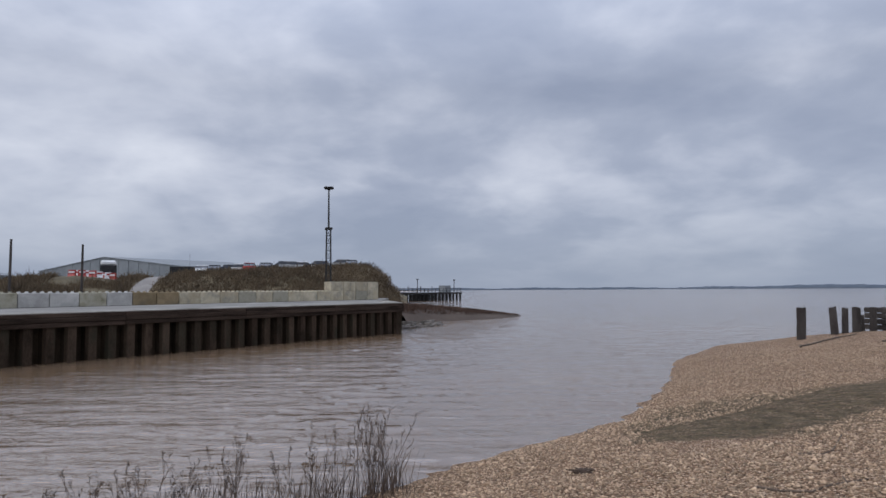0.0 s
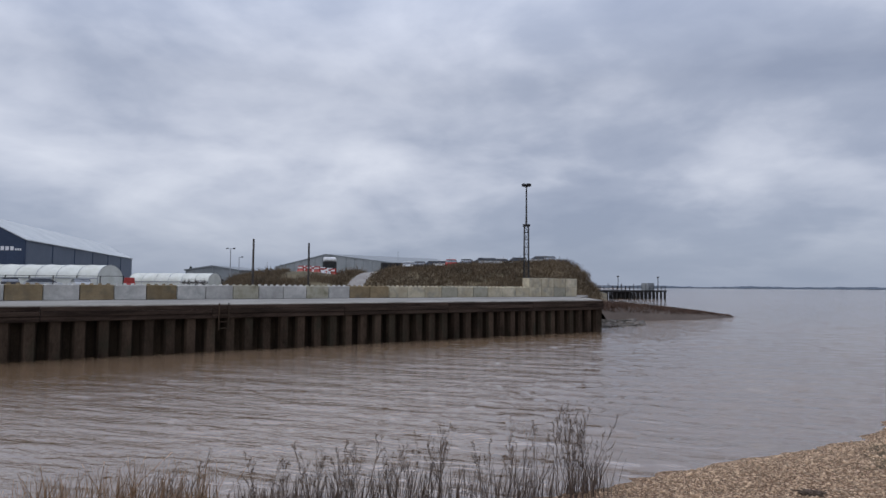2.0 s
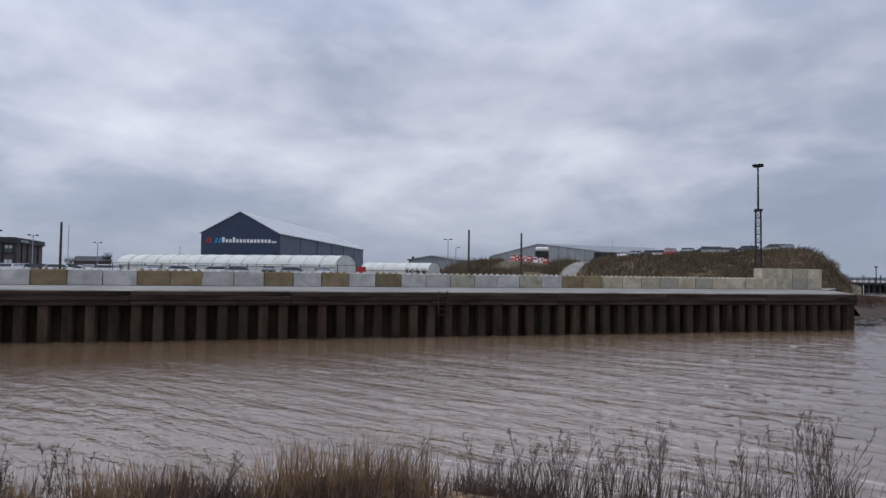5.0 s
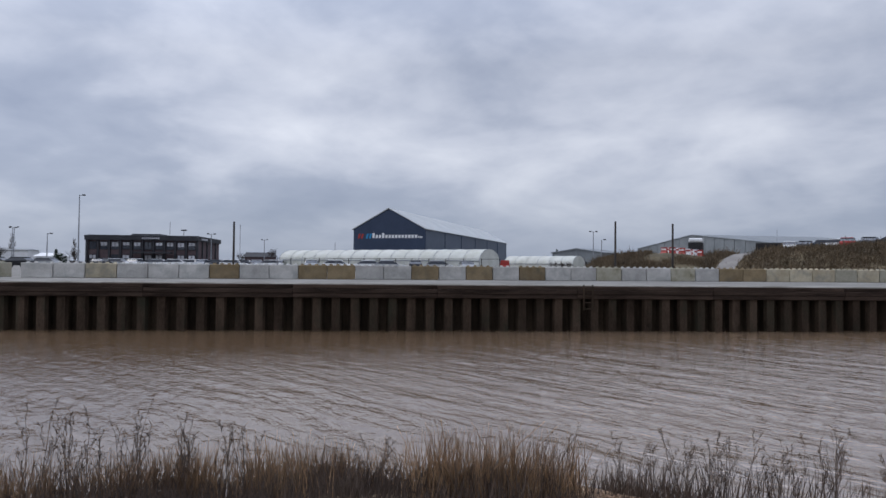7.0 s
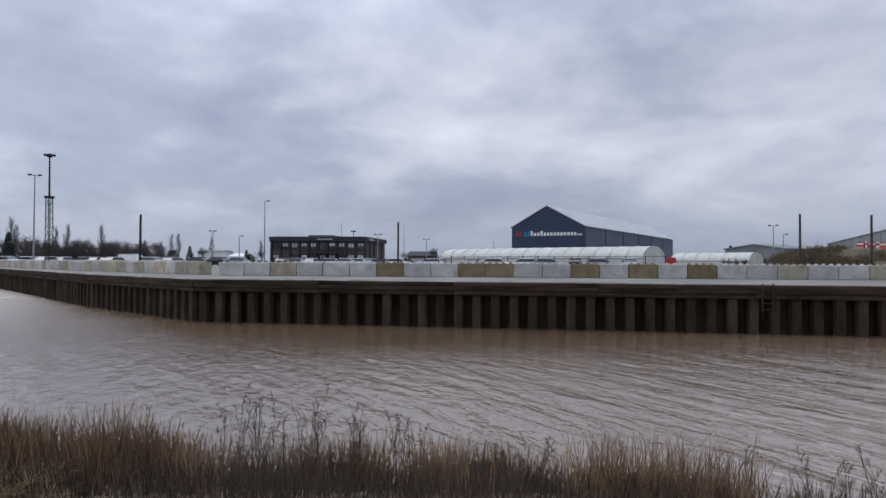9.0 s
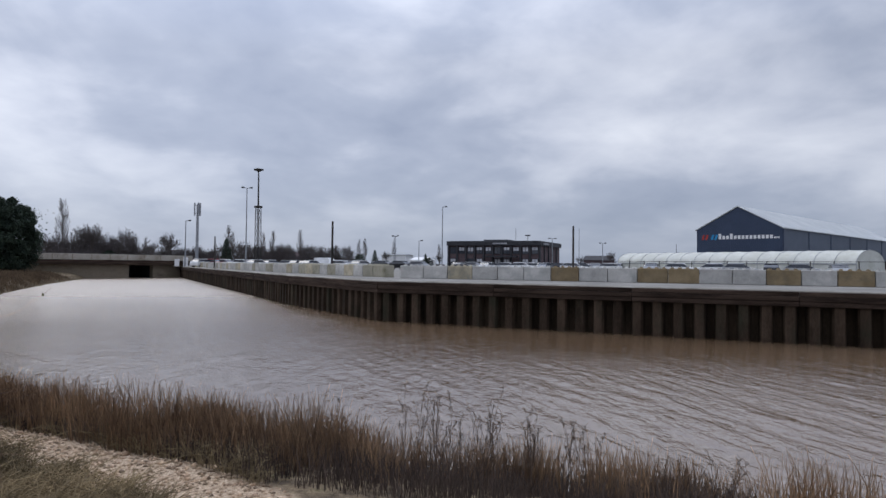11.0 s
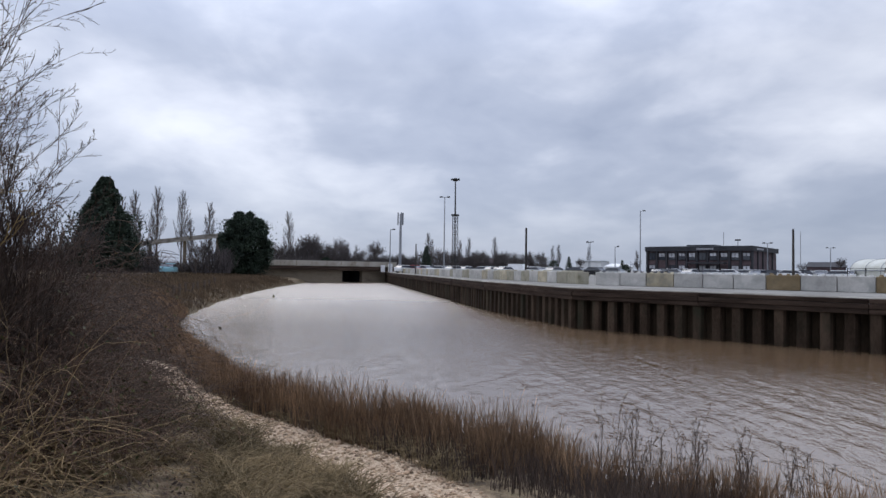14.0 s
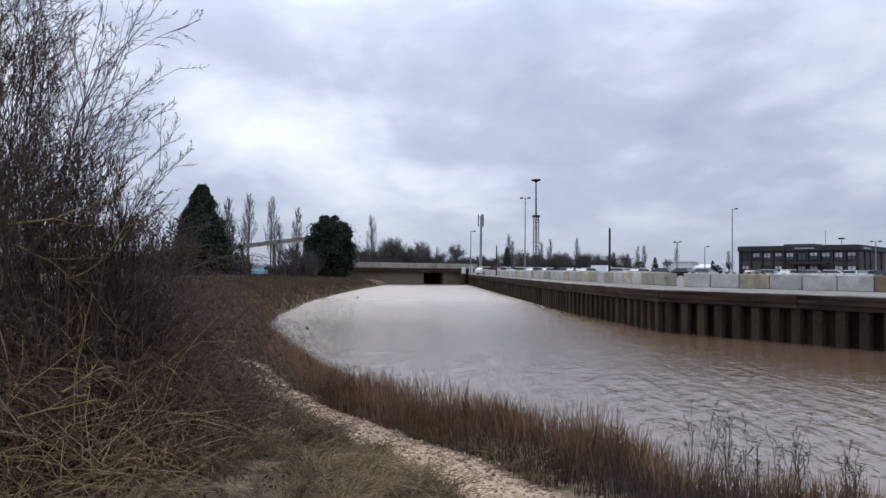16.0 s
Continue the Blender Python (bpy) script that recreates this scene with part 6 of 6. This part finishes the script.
def scatter_pebbles():
    """Loose stones on the beach and the path."""
    r = np.random.default_rng(90)
    n = 110000
    x = np.concatenate([r.uniform(-1, 16, n), r.uniform(-12, 0, n // 4)])
    y = np.concatenate([r.uniform(5.5, 26, n), r.uniform(-7, 2, n // 4)])
    ok = (land_depth(x, y) > 0.03) & ((np.abs((x - 3.3) * -0.504 + (y - 10.4) * 0.864) > 1.0) | (x < 3.5)) & ((x > -0.8) | (track_dist(x, y) < 0.55))
    x, y = x[ok], y[ok]
    d = np.hypot(x, y)
    keep = r.uniform(0, 1, len(x)) < np.clip(1.3 - d / 26, 0.15, 1)
    x, y = x[keep], y[keep]
    n = len(x)
    z = ground_z(x, y)
    s = r.gamma(4.0, 0.0042, n) + 0.005
    oct_ = np.array([(1, 0, 0), (0, 1, 0), (-1, 0, 0), (0, -1, 0), (0, 0, 0.6), (0, 0, -0.4)])
    a = r.uniform(0, 6.28, n)
    j = r.uniform(0.7, 1.3, (n, 6, 3))
    o = oct_[None] * j
    ox = o[..., 0] * np.cos(a)[:, None] - o[..., 1] * np.sin(a)[:, None] * 0.75
    oy = o[..., 0] * np.sin(a)[:, None] + o[..., 1] * np.cos(a)[:, None] * 0.75
    v = np.stack([ox, oy, o[..., 2]], -1) * s[:, None, None] + np.stack([x, y, z + 0.004], -1)[:, None]
    t = np.array([(0, 1, 4), (1, 2, 4), (2, 3, 4), (3, 0, 4), (1, 0, 5), (2, 1, 5), (3, 2, 5), (0, 3, 5)])
    f = (t[None] + 6 * np.arange(n)[:, None, None]).reshape(-1, 3)
    tagged(new("loose_pebbles", raw_mesh("loose_pebbles", v.reshape(-1, 3), f, M_PEBBLE)), label="loose rounded flint pebbles over the beach", category="pebbles", kind="stuff")


scatter_pebbles()


# ---- reeds, weeds and grass along the near bank ----
def along_shore(r, n, i0, i1):
    """Random places on the shore between two of its corners, and the way inland."""
    seg = np.array(SHORE[i0:i1 + 1])
    e = np.diff(seg, axis=0)
    l = np.hypot(*e.T)
    k = r.choice(len(l), n, p=l / l.sum())
    t = r.uniform(0, 1, n)[:, None]
    p = seg[k] + e[k] * t
    inl = np.stack([-e[k][:, 1], e[k][:, 0]], -1) / l[k][:, None]
    return p, inl


def reed_bed(name, n, i0, i1, w0, w1, h0, h1, seed, material, label, clump=0.0, rad=0.0042):
    r = np.random.default_rng(seed)
    p, inl = along_shore(r, n, i0, i1)
    p = p + inl * r.uniform(w0, w1, n)[:, None]
    dens = fbm(p[:, 0], p[:, 1], 2.6, seed)
    keep = dens > clump - r.uniform(0, 0.5, n)
    p, dens = p[keep], dens[keep]
    keep = (track_dist(p[:, 0], p[:, 1]) > 0.4)
    p, dens = p[keep], dens[keep]
    n = len(p)
    z = ground_z(p[:, 0], p[:, 1])
    h = r.uniform(h0, h1, n) * (0.85 + 0.22 * np.clip(dens, -1, 1))
    lean = r.normal(0, 0.13, (n, 2)) + np.array([0.05, -0.02])
    base = np.column_stack([p, np.maximum(z, -0.15) - 0.02])
    pts = []
    for t in (0, 0.4, 0.75, 1.0):
        off = np.column_stack([lean * (t ** 1.6) * h[:, None] * 1.3, h * t])
        pts.append(base + off + r.normal(0, 0.012, (n, 3)) * t)
    me = tubes(name, np.stack(pts, 1), np.tile(np.array((1.0, 0.85, 0.6, 0.25)) * rad, (n, 1)) * r.uniform(0.7, 1.5, (n, 1)), material)
    return tagged(new(name, me), label=label, category="reeds", kind="stuff")


reed_bed("reed_fringe", 800, 12, 14, -0.1, 0.7, 0.3, 0.65, 100, M_WEED, "sparse dead reeds at the water's edge", 0.25)
reed_bed("low_reeds", 1600, 13, 14, 0.0, 1.4, 0.14, 0.34, 107, M_WEED, "short dead stems at the water's edge", 0.2)
reed_bed("reed_bed", 17000, 14, 17, 0.0, 1.9, 0.32, 0.74, 101, M_REED, "dead brown reeds along the water's edge", 0.4)
reed_bed("reed_bank", 22000, 16, 20, 0.0, 2.2, 0.38, 0.88, 102, M_REED, "thick dead brown reeds on the bank", -0.4)
reed_bed("reed_bank_far", 12000, 19, 22, 0.0, 3.0, 0.4, 0.8, 103, M_REED, "dead brown reeds further along the bank", -0.5, 0.008)
reed_bed("undergrowth", 26000, 14, 20, 0.15, 2.6, 0.12, 0.42, 104, M_WEED, "low dark dead undergrowth beneath the reeds", -0.6)
reed_bed("bank_grass", 15000, 20, 26, 0.0, 9.0, 0.2, 0.6, 105, M_BANK, "dull brown dead grass on the far bank", -0.7, 0.02)
reed_bed("bank_tussocks", 12000, 20, 26, 0.5, 14.0, 0.2, 0.7, 106, M_BANK, "tussocks of dead grass on the far bank", -0.5, 0.02)


def weed_plant(r, h):
    """A dead branching weed with small seed heads."""
    stems = [((0, 0, 0), (r.normal(0, 0.08), r.normal(0, 0.08), 1), h, 0.006)]
    p, rad = branches(r, stems, 2, (6, 3), 0.05, 0.16, 0.30, 0.5)
    tips = p[1:, -1]
    n = len(tips)
    tuft = np.repeat(tips, 2, 0)
    end = tuft + r.normal(0, 0.022, tuft.shape) + (0, 0, 0.012)
    tp = np.stack([tuft + (end - tuft) * f for f in (0, 0.3, 0.6, 0.85, 1.0)], 1)
    p = np.concatenate([p, tp])
    rad = np.concatenate([np.maximum(rad, 0.0022), np.tile((0.002, 0.0034, 0.0036, 0.003, 0.0015), (len(tp), 1))])
    return tubes("weed_plant", p, rad, M_WEED)


def plant_weeds():
    r = np.random.default_rng(55)
    meshes = [weed_plant(r, 1.0) for _ in range(8)]
    spots = []
    for az_, d_, n_, h_ in ((6.2, 9.0, 9, 1.15), (5.0, 9.2, 5, 1.1), (9.8, 9.0, 3, 0.95), (11.5, 8.9, 4, 0.9), (13.5, 8.8, 3, 0.75), (17.0, 8.7, 3, 1.05), (18.5, 8.7, 4, 1.0), (20.8, 8.6, 3, 0.9), (24.5, 8.3, 3, 0.85), (26.2, 8.2, 3, 0.95), (28.8, 8.0, 5, 0.8), (31.0, 7.9, 3, 0.65),
                            (21.5, 7.7, 4, 1.25), (25.5, 7.5, 3, 1.15), (33.0, 7.2, 2, 1.0), (40.0, 7.0, 2, 0.9), (55.0, 6.7, 3, 1.05), (66.0, 6.6, 5, 1.2), (71.0, 6.7, 5, 1.25), (75.0, 6.9, 5, 1.3), (78.5, 7.0, 6, 1.3), (81.5, 7.1, 3, 1.5), (87.0, 7.6, 2, 1.1), (98.0, 9.3, 3, 1.2), (108.0, 12.5, 3, 1.2)):
        for j in range(n_):
            spots.append((az_ + r.normal(0, 0.55), d_ + r.normal(0, 0.25), h_ * r.uniform(0.75, 1.1) * (0.95 if az_ < 35 and d_ > 7.8 else 0.64)))
    for k, (az_, d_, h_) in enumerate(spots):
        x, y = at(az_, d_)
        ob = new("dead_weed", meshes[k % 8])
        ob.matrix_basis = pose(x, y, max(gz(x, y), -0.15) - 0.02, r.normal(0, 6), r.normal(4, 6), r.uniform(0, 360)) @ Matrix.Diagonal((1, 1, h_, 1))
        tagged(ob, label="tall dead branching weed with dark seed heads", category="weed", group="dead weeds by the water")


plant_weeds()


def grass_tufts():
    r = np.random.default_rng(66)
    n = 3800
    az_, d_ = r.uniform(94, 147, n), r.uniform(3.2, 13, n)
    x, y = -np.sin(np.radians(az_)) * d_, np.cos(np.radians(az_)) * d_
    keep = (track_dist(x, y) > 0.45) & (land_depth(x, y) > 0.8) & (fbm(x, y, 1.4, 67) > -0.25)
    x, y = x[keep], y[keep]
    k = 26
    m = len(x) * k
    sc = np.repeat(r.uniform(0.10, 0.34, len(x)), k) * r.uniform(0.5, 1.1, m)
    bx, by = np.repeat(x, k) + r.normal(0, 0.06, m), np.repeat(y, k) + r.normal(0, 0.06, m)
    base = np.column_stack([bx, by, ground_z(bx, by) - 0.01])
    out = r.normal(0, 0.6, (m, 2))
    pts = [base + np.column_stack([out * (t ** 1.5) * sc[:, None], sc * t * (1.25 - 0.6 * t)]) for t in (0, 0.4, 0.75, 1.0)]
    me = tubes("grass_tufts", np.stack(pts, 1), np.tile((0.0034, 0.0034, 0.0026, 0.0012), (m, 1)), M_GRASS)
    tagged(new("grass_tufts", me), label="tufts of straw-coloured winter grass on the bank", category="grass", kind="stuff")


grass_tufts()


# ---- the big bare bush and the brambles ----
# Inner shade of the thicket is put into this darker twig colour.
M_TWIG_DARK = mat("dark_wet_twigs", (0.032, 0.022, 0.018), (0.125, 0.088, 0.068), 2, 0.95, 0.0, 9, vary=0.4, island=True)
M_LICHEN = mat("lichen_yellow_bark", (0.12, 0.080, 0.035), (0.33, 0.24, 0.10), 6, 0.95, 0.0, 30, vary=0.25, island=True)


def rightward(az_):
    return np.array([math.cos(radians(az_)), math.sin(radians(az_)), 0.0])


def bare_bush():
    r = np.random.default_rng(77)
    ob = thing("bare_bush", label="large leafless bush of dark arching twigs beside the path", category="bush")
    stems = []
    # tall stems at the back, shorter ones fanning out over the path
    for k in range(84):
        az_, d_ = r.uniform(131.0, 143), r.uniform(6.0, 8.4)
        stems.append((az_, d_, r.uniform(-0.10, 0.10), r.uniform(2.2, 3.0) + 0.17 * (az_ - 131.0)))
    for k in range(36):
        az_, d_ = r.uniform(128.0, 134), r.uniform(6.3, 7.8)
        stems.append((az_, d_, r.uniform(0.05, 0.24), r.uniform(1.7, 2.2) + 0.08 * (az_ - 128.5)))
    groups = []
    for az_, d_, g, l in stems:
        x, y = at(az_, d_)
        v = rightward(az_) * g + r.normal(0, 0.08, 3)
        groups.append(((x, y, gz(x, y) - 0.05), (v[0], v[1], 1.0), l, r.uniform(0.007, 0.012)))
    for i in range(0, len(groups), 10):
        p, rad = branches(r, groups[i:i + 10], 3, (9, 6, 5), 0.085, 0.03, 0.36, 0.72, 6)
        part("branchwork", tubes("branchwork", p, np.maximum(rad, 0.0021), M_TWIG_DARK), None, ob)
        # withered leaves and dark seed clumps still on the twigs
        tips = p[:, -1][r.permutation(len(p))[:70]]
        part("withered_leaves", leaves("withered_leaves", tips, 0.016, M_WEED, r), None, ob, "few withered dark leaves")
        if i < 50:
            heads = p[:, -1][r.permutation(len(p))[:6]]
            for c in heads:
                part("seed_clump", leaves("seed_clump", c + r.normal(0, 0.03, (60, 3)), 0.015, M_WEED, r), None, ob, "dark woolly seed clump")
    # long canes that rise and bow out over the path
    arch = []
    for k in range(48):
        az_, d_ = r.uniform(126.5, 131.5), r.uniform(6.4, 7.6)
        x, y = at(az_, d_)
        v = rightward(az_) * r.uniform(0.45, 0.95) + r.normal(0, 0.12, 3)
        arch.append(((x, y, gz(x, y) + r.uniform(0.5, 1.6)), (v[0], v[1], 0.95), r.uniform(1.1, 1.8), 0.006))
    p, rad = branches(r, arch, 1, (6,), 0.04, -0.20, 0.34, 0.5, 9)
    for k in range(48):
        own = np.concatenate([[k], 48 + 6 * k + np.arange(6)])
        part("arching_cane", tubes("arching_cane", p[own], np.maximum(rad[own], 0.0023), M_TWIG_DARK), None, ob, "thin arching cane")
    # old boughs crusted with yellow lichen
    boughs = []
    for az_, el, d_, tilt, l, rad in ((137.0, 3.0, 6.1, 0.02, 0.95, 0.010), (136.5, 1.5, 6.2, -0.28, 0.9, 0.011), (136.0, -11.2, 5.0, 0.42, 0.5, 0.009), (133.2, -9.6, 5.0, 0.6, 0.3, 0.007), (133.0, -1.0, 6.3, 0.5, 0.7, 0.008)):
        x, y = at(az_, d_)
        v = rightward(az_)
        boughs.append(((x, y, EYE + d_ * math.tan(radians(el))), (v[0], v[1], tilt), l, rad))
    p, rad = branches(r, boughs, 2, (4, 3), 0.14, 0.0, 0.42, 0.6, 7)
    for k in range(5):
        own = np.concatenate([[k], 5 + 4 * k + np.arange(4), 25 + 12 * k + np.arange(12)])
        part("lichened_bough", tubes("lichened_bough", p[own], np.maximum(rad[own], 0.003), M_LICHEN, 5), None, ob, "bough crusted with yellow lichen")


bare_bush()


def bramble(name, label, n, az0, az1, d0, d1, lmin, lmax, rise, seed, material, rad, kids=(3,), droop=-0.10, bend=0.2):
    """Arching canes that rise, bow over and tangle."""
    r = np.random.default_rng(seed)
    az_, d_ = r.uniform(az0, az1, n), r.uniform(d0, d1, n)
    x, y = -np.sin(np.radians(az_)) * d_, np.cos(np.radians(az_)) * d_
    z, clear = ground_z(x, y), track_dist(x, y) > 0.75
    taper = np.minimum(1.0, 0.45 + (az_ - az0) / 9.0)
    stems = []
    for i in np.nonzero(clear)[0]:
        a = r.uniform(0, 6.28)
        stems.append(((x[i], y[i], z[i] + r.uniform(0, 0.5) * rise * taper[i]), (math.cos(a), math.sin(a), rise * r.uniform(0.4, 1.4)), r.uniform(lmin, lmax) * taper[i], rad))
    p, radii = branches(r, stems, 1, kids, bend, droop, 0.55, 0.9, 8)
    g = ground_z(p[..., 0], p[..., 1])
    p[..., 2] = np.maximum(p[..., 2], g + 0.01)
    return tagged(new(name, tubes(name, p, np.maximum(radii, 0.0016), material)), label=label, category="bramble", kind="stuff"), p


_, P1 = bramble("bramble_thicket", "dense thicket of reddish-brown bramble stems", 950, 121, 149, 5.9, 8.0, 0.9, 1.9, 1.1, 201, M_TWIG_RED, 0.0042)
bramble("bramble_thicket_dark", "dense thicket of dark bramble stems", 2200, 119, 149, 6.0, 9.8, 0.7, 1.8, 1.1, 202, M_TWIG, 0.0042)
bramble("tan_bramble_stems", "arching tan bramble canes over the thicket", 300, 126, 149, 5.2, 6.4, 0.7, 1.7, 0.9, 203, M_TWIG_TAN, 0.005, (2,))
bramble("tall_thicket", "tall tangled thicket of dark bare stems", 260, 127, 149, 6.6, 9.2, 1.3, 2.2, 1.8, 206, M_TWIG_DARK, 0.0045, (5,), -0.07, 0.24)
bramble("low_tangle", "low tangle of dead stems at the foot of the bushes", 420, 116, 149, 4.4, 8.0, 0.3, 0.7, 0.3, 204, M_TWIG_TAN, 0.0028, (2,), -0.12, 0.28)
bramble("red_shrubs", "reddish leafless shrubs along the bank", 620, 117.5, 128, 12.0, 30.0, 0.8, 1.6, 1.5, 205, M_TWIG, 0.009, (5,), -0.03)


def bramble_leaves():
    r = np.random.default_rng(207)
    q = P1.reshape(-1, 3)
    q = q[r.permutation(len(q))[:6500]]
    tagged(new("bramble_leaves", leaves("bramble_leaves", q, 0.02, M_LEAF, r)), label="sparse dark green bramble leaves", category="leaves", kind="stuff")
    n = 2400
    az_, d_ = r.uniform(112, 146, n), r.uniform(3.6, 8.5, n)
    x, y = -np.sin(np.radians(az_)) * d_, np.cos(np.radians(az_)) * d_
    ok = track_dist(x, y) > 0.9
    x, y = x[ok], y[ok]
    tagged(new("leaf_litter", leaves("leaf_litter", np.column_stack([x, y, ground_z(x, y) + 0.015]), 0.025, M_WEED, r)), label="dead leaf litter on the ground", category="leaves", kind="stuff")


bramble_leaves()


# ---- fence posts on the far bank ----
def bank_posts():
    for k, (az_, d_) in enumerate(((118.4, 44), (117.9, 46.5), (117.4, 49), (116.9, 51), (116.5, 54), (116.0, 57), (115.6, 60), (115.2, 64))):
        x, y = at(az_, d_)
        bm = bmesh.new()
        box(bm, -0.07, 0.07, -0.07, 0.07, -0.4, 0.85, 0.015)
        ob = new("fence_post", to_mesh("fence_post", bm, M_DRIFT))
        ob.matrix_basis = pose(x, y, gz(x, y), 3 * (k % 3) - 3, 4 * (k % 2) - 2, 20 * k)
        tagged(ob, label="short weathered timber fence post on the bank", category="fence post", group="fence posts on the bank")


bank_posts()
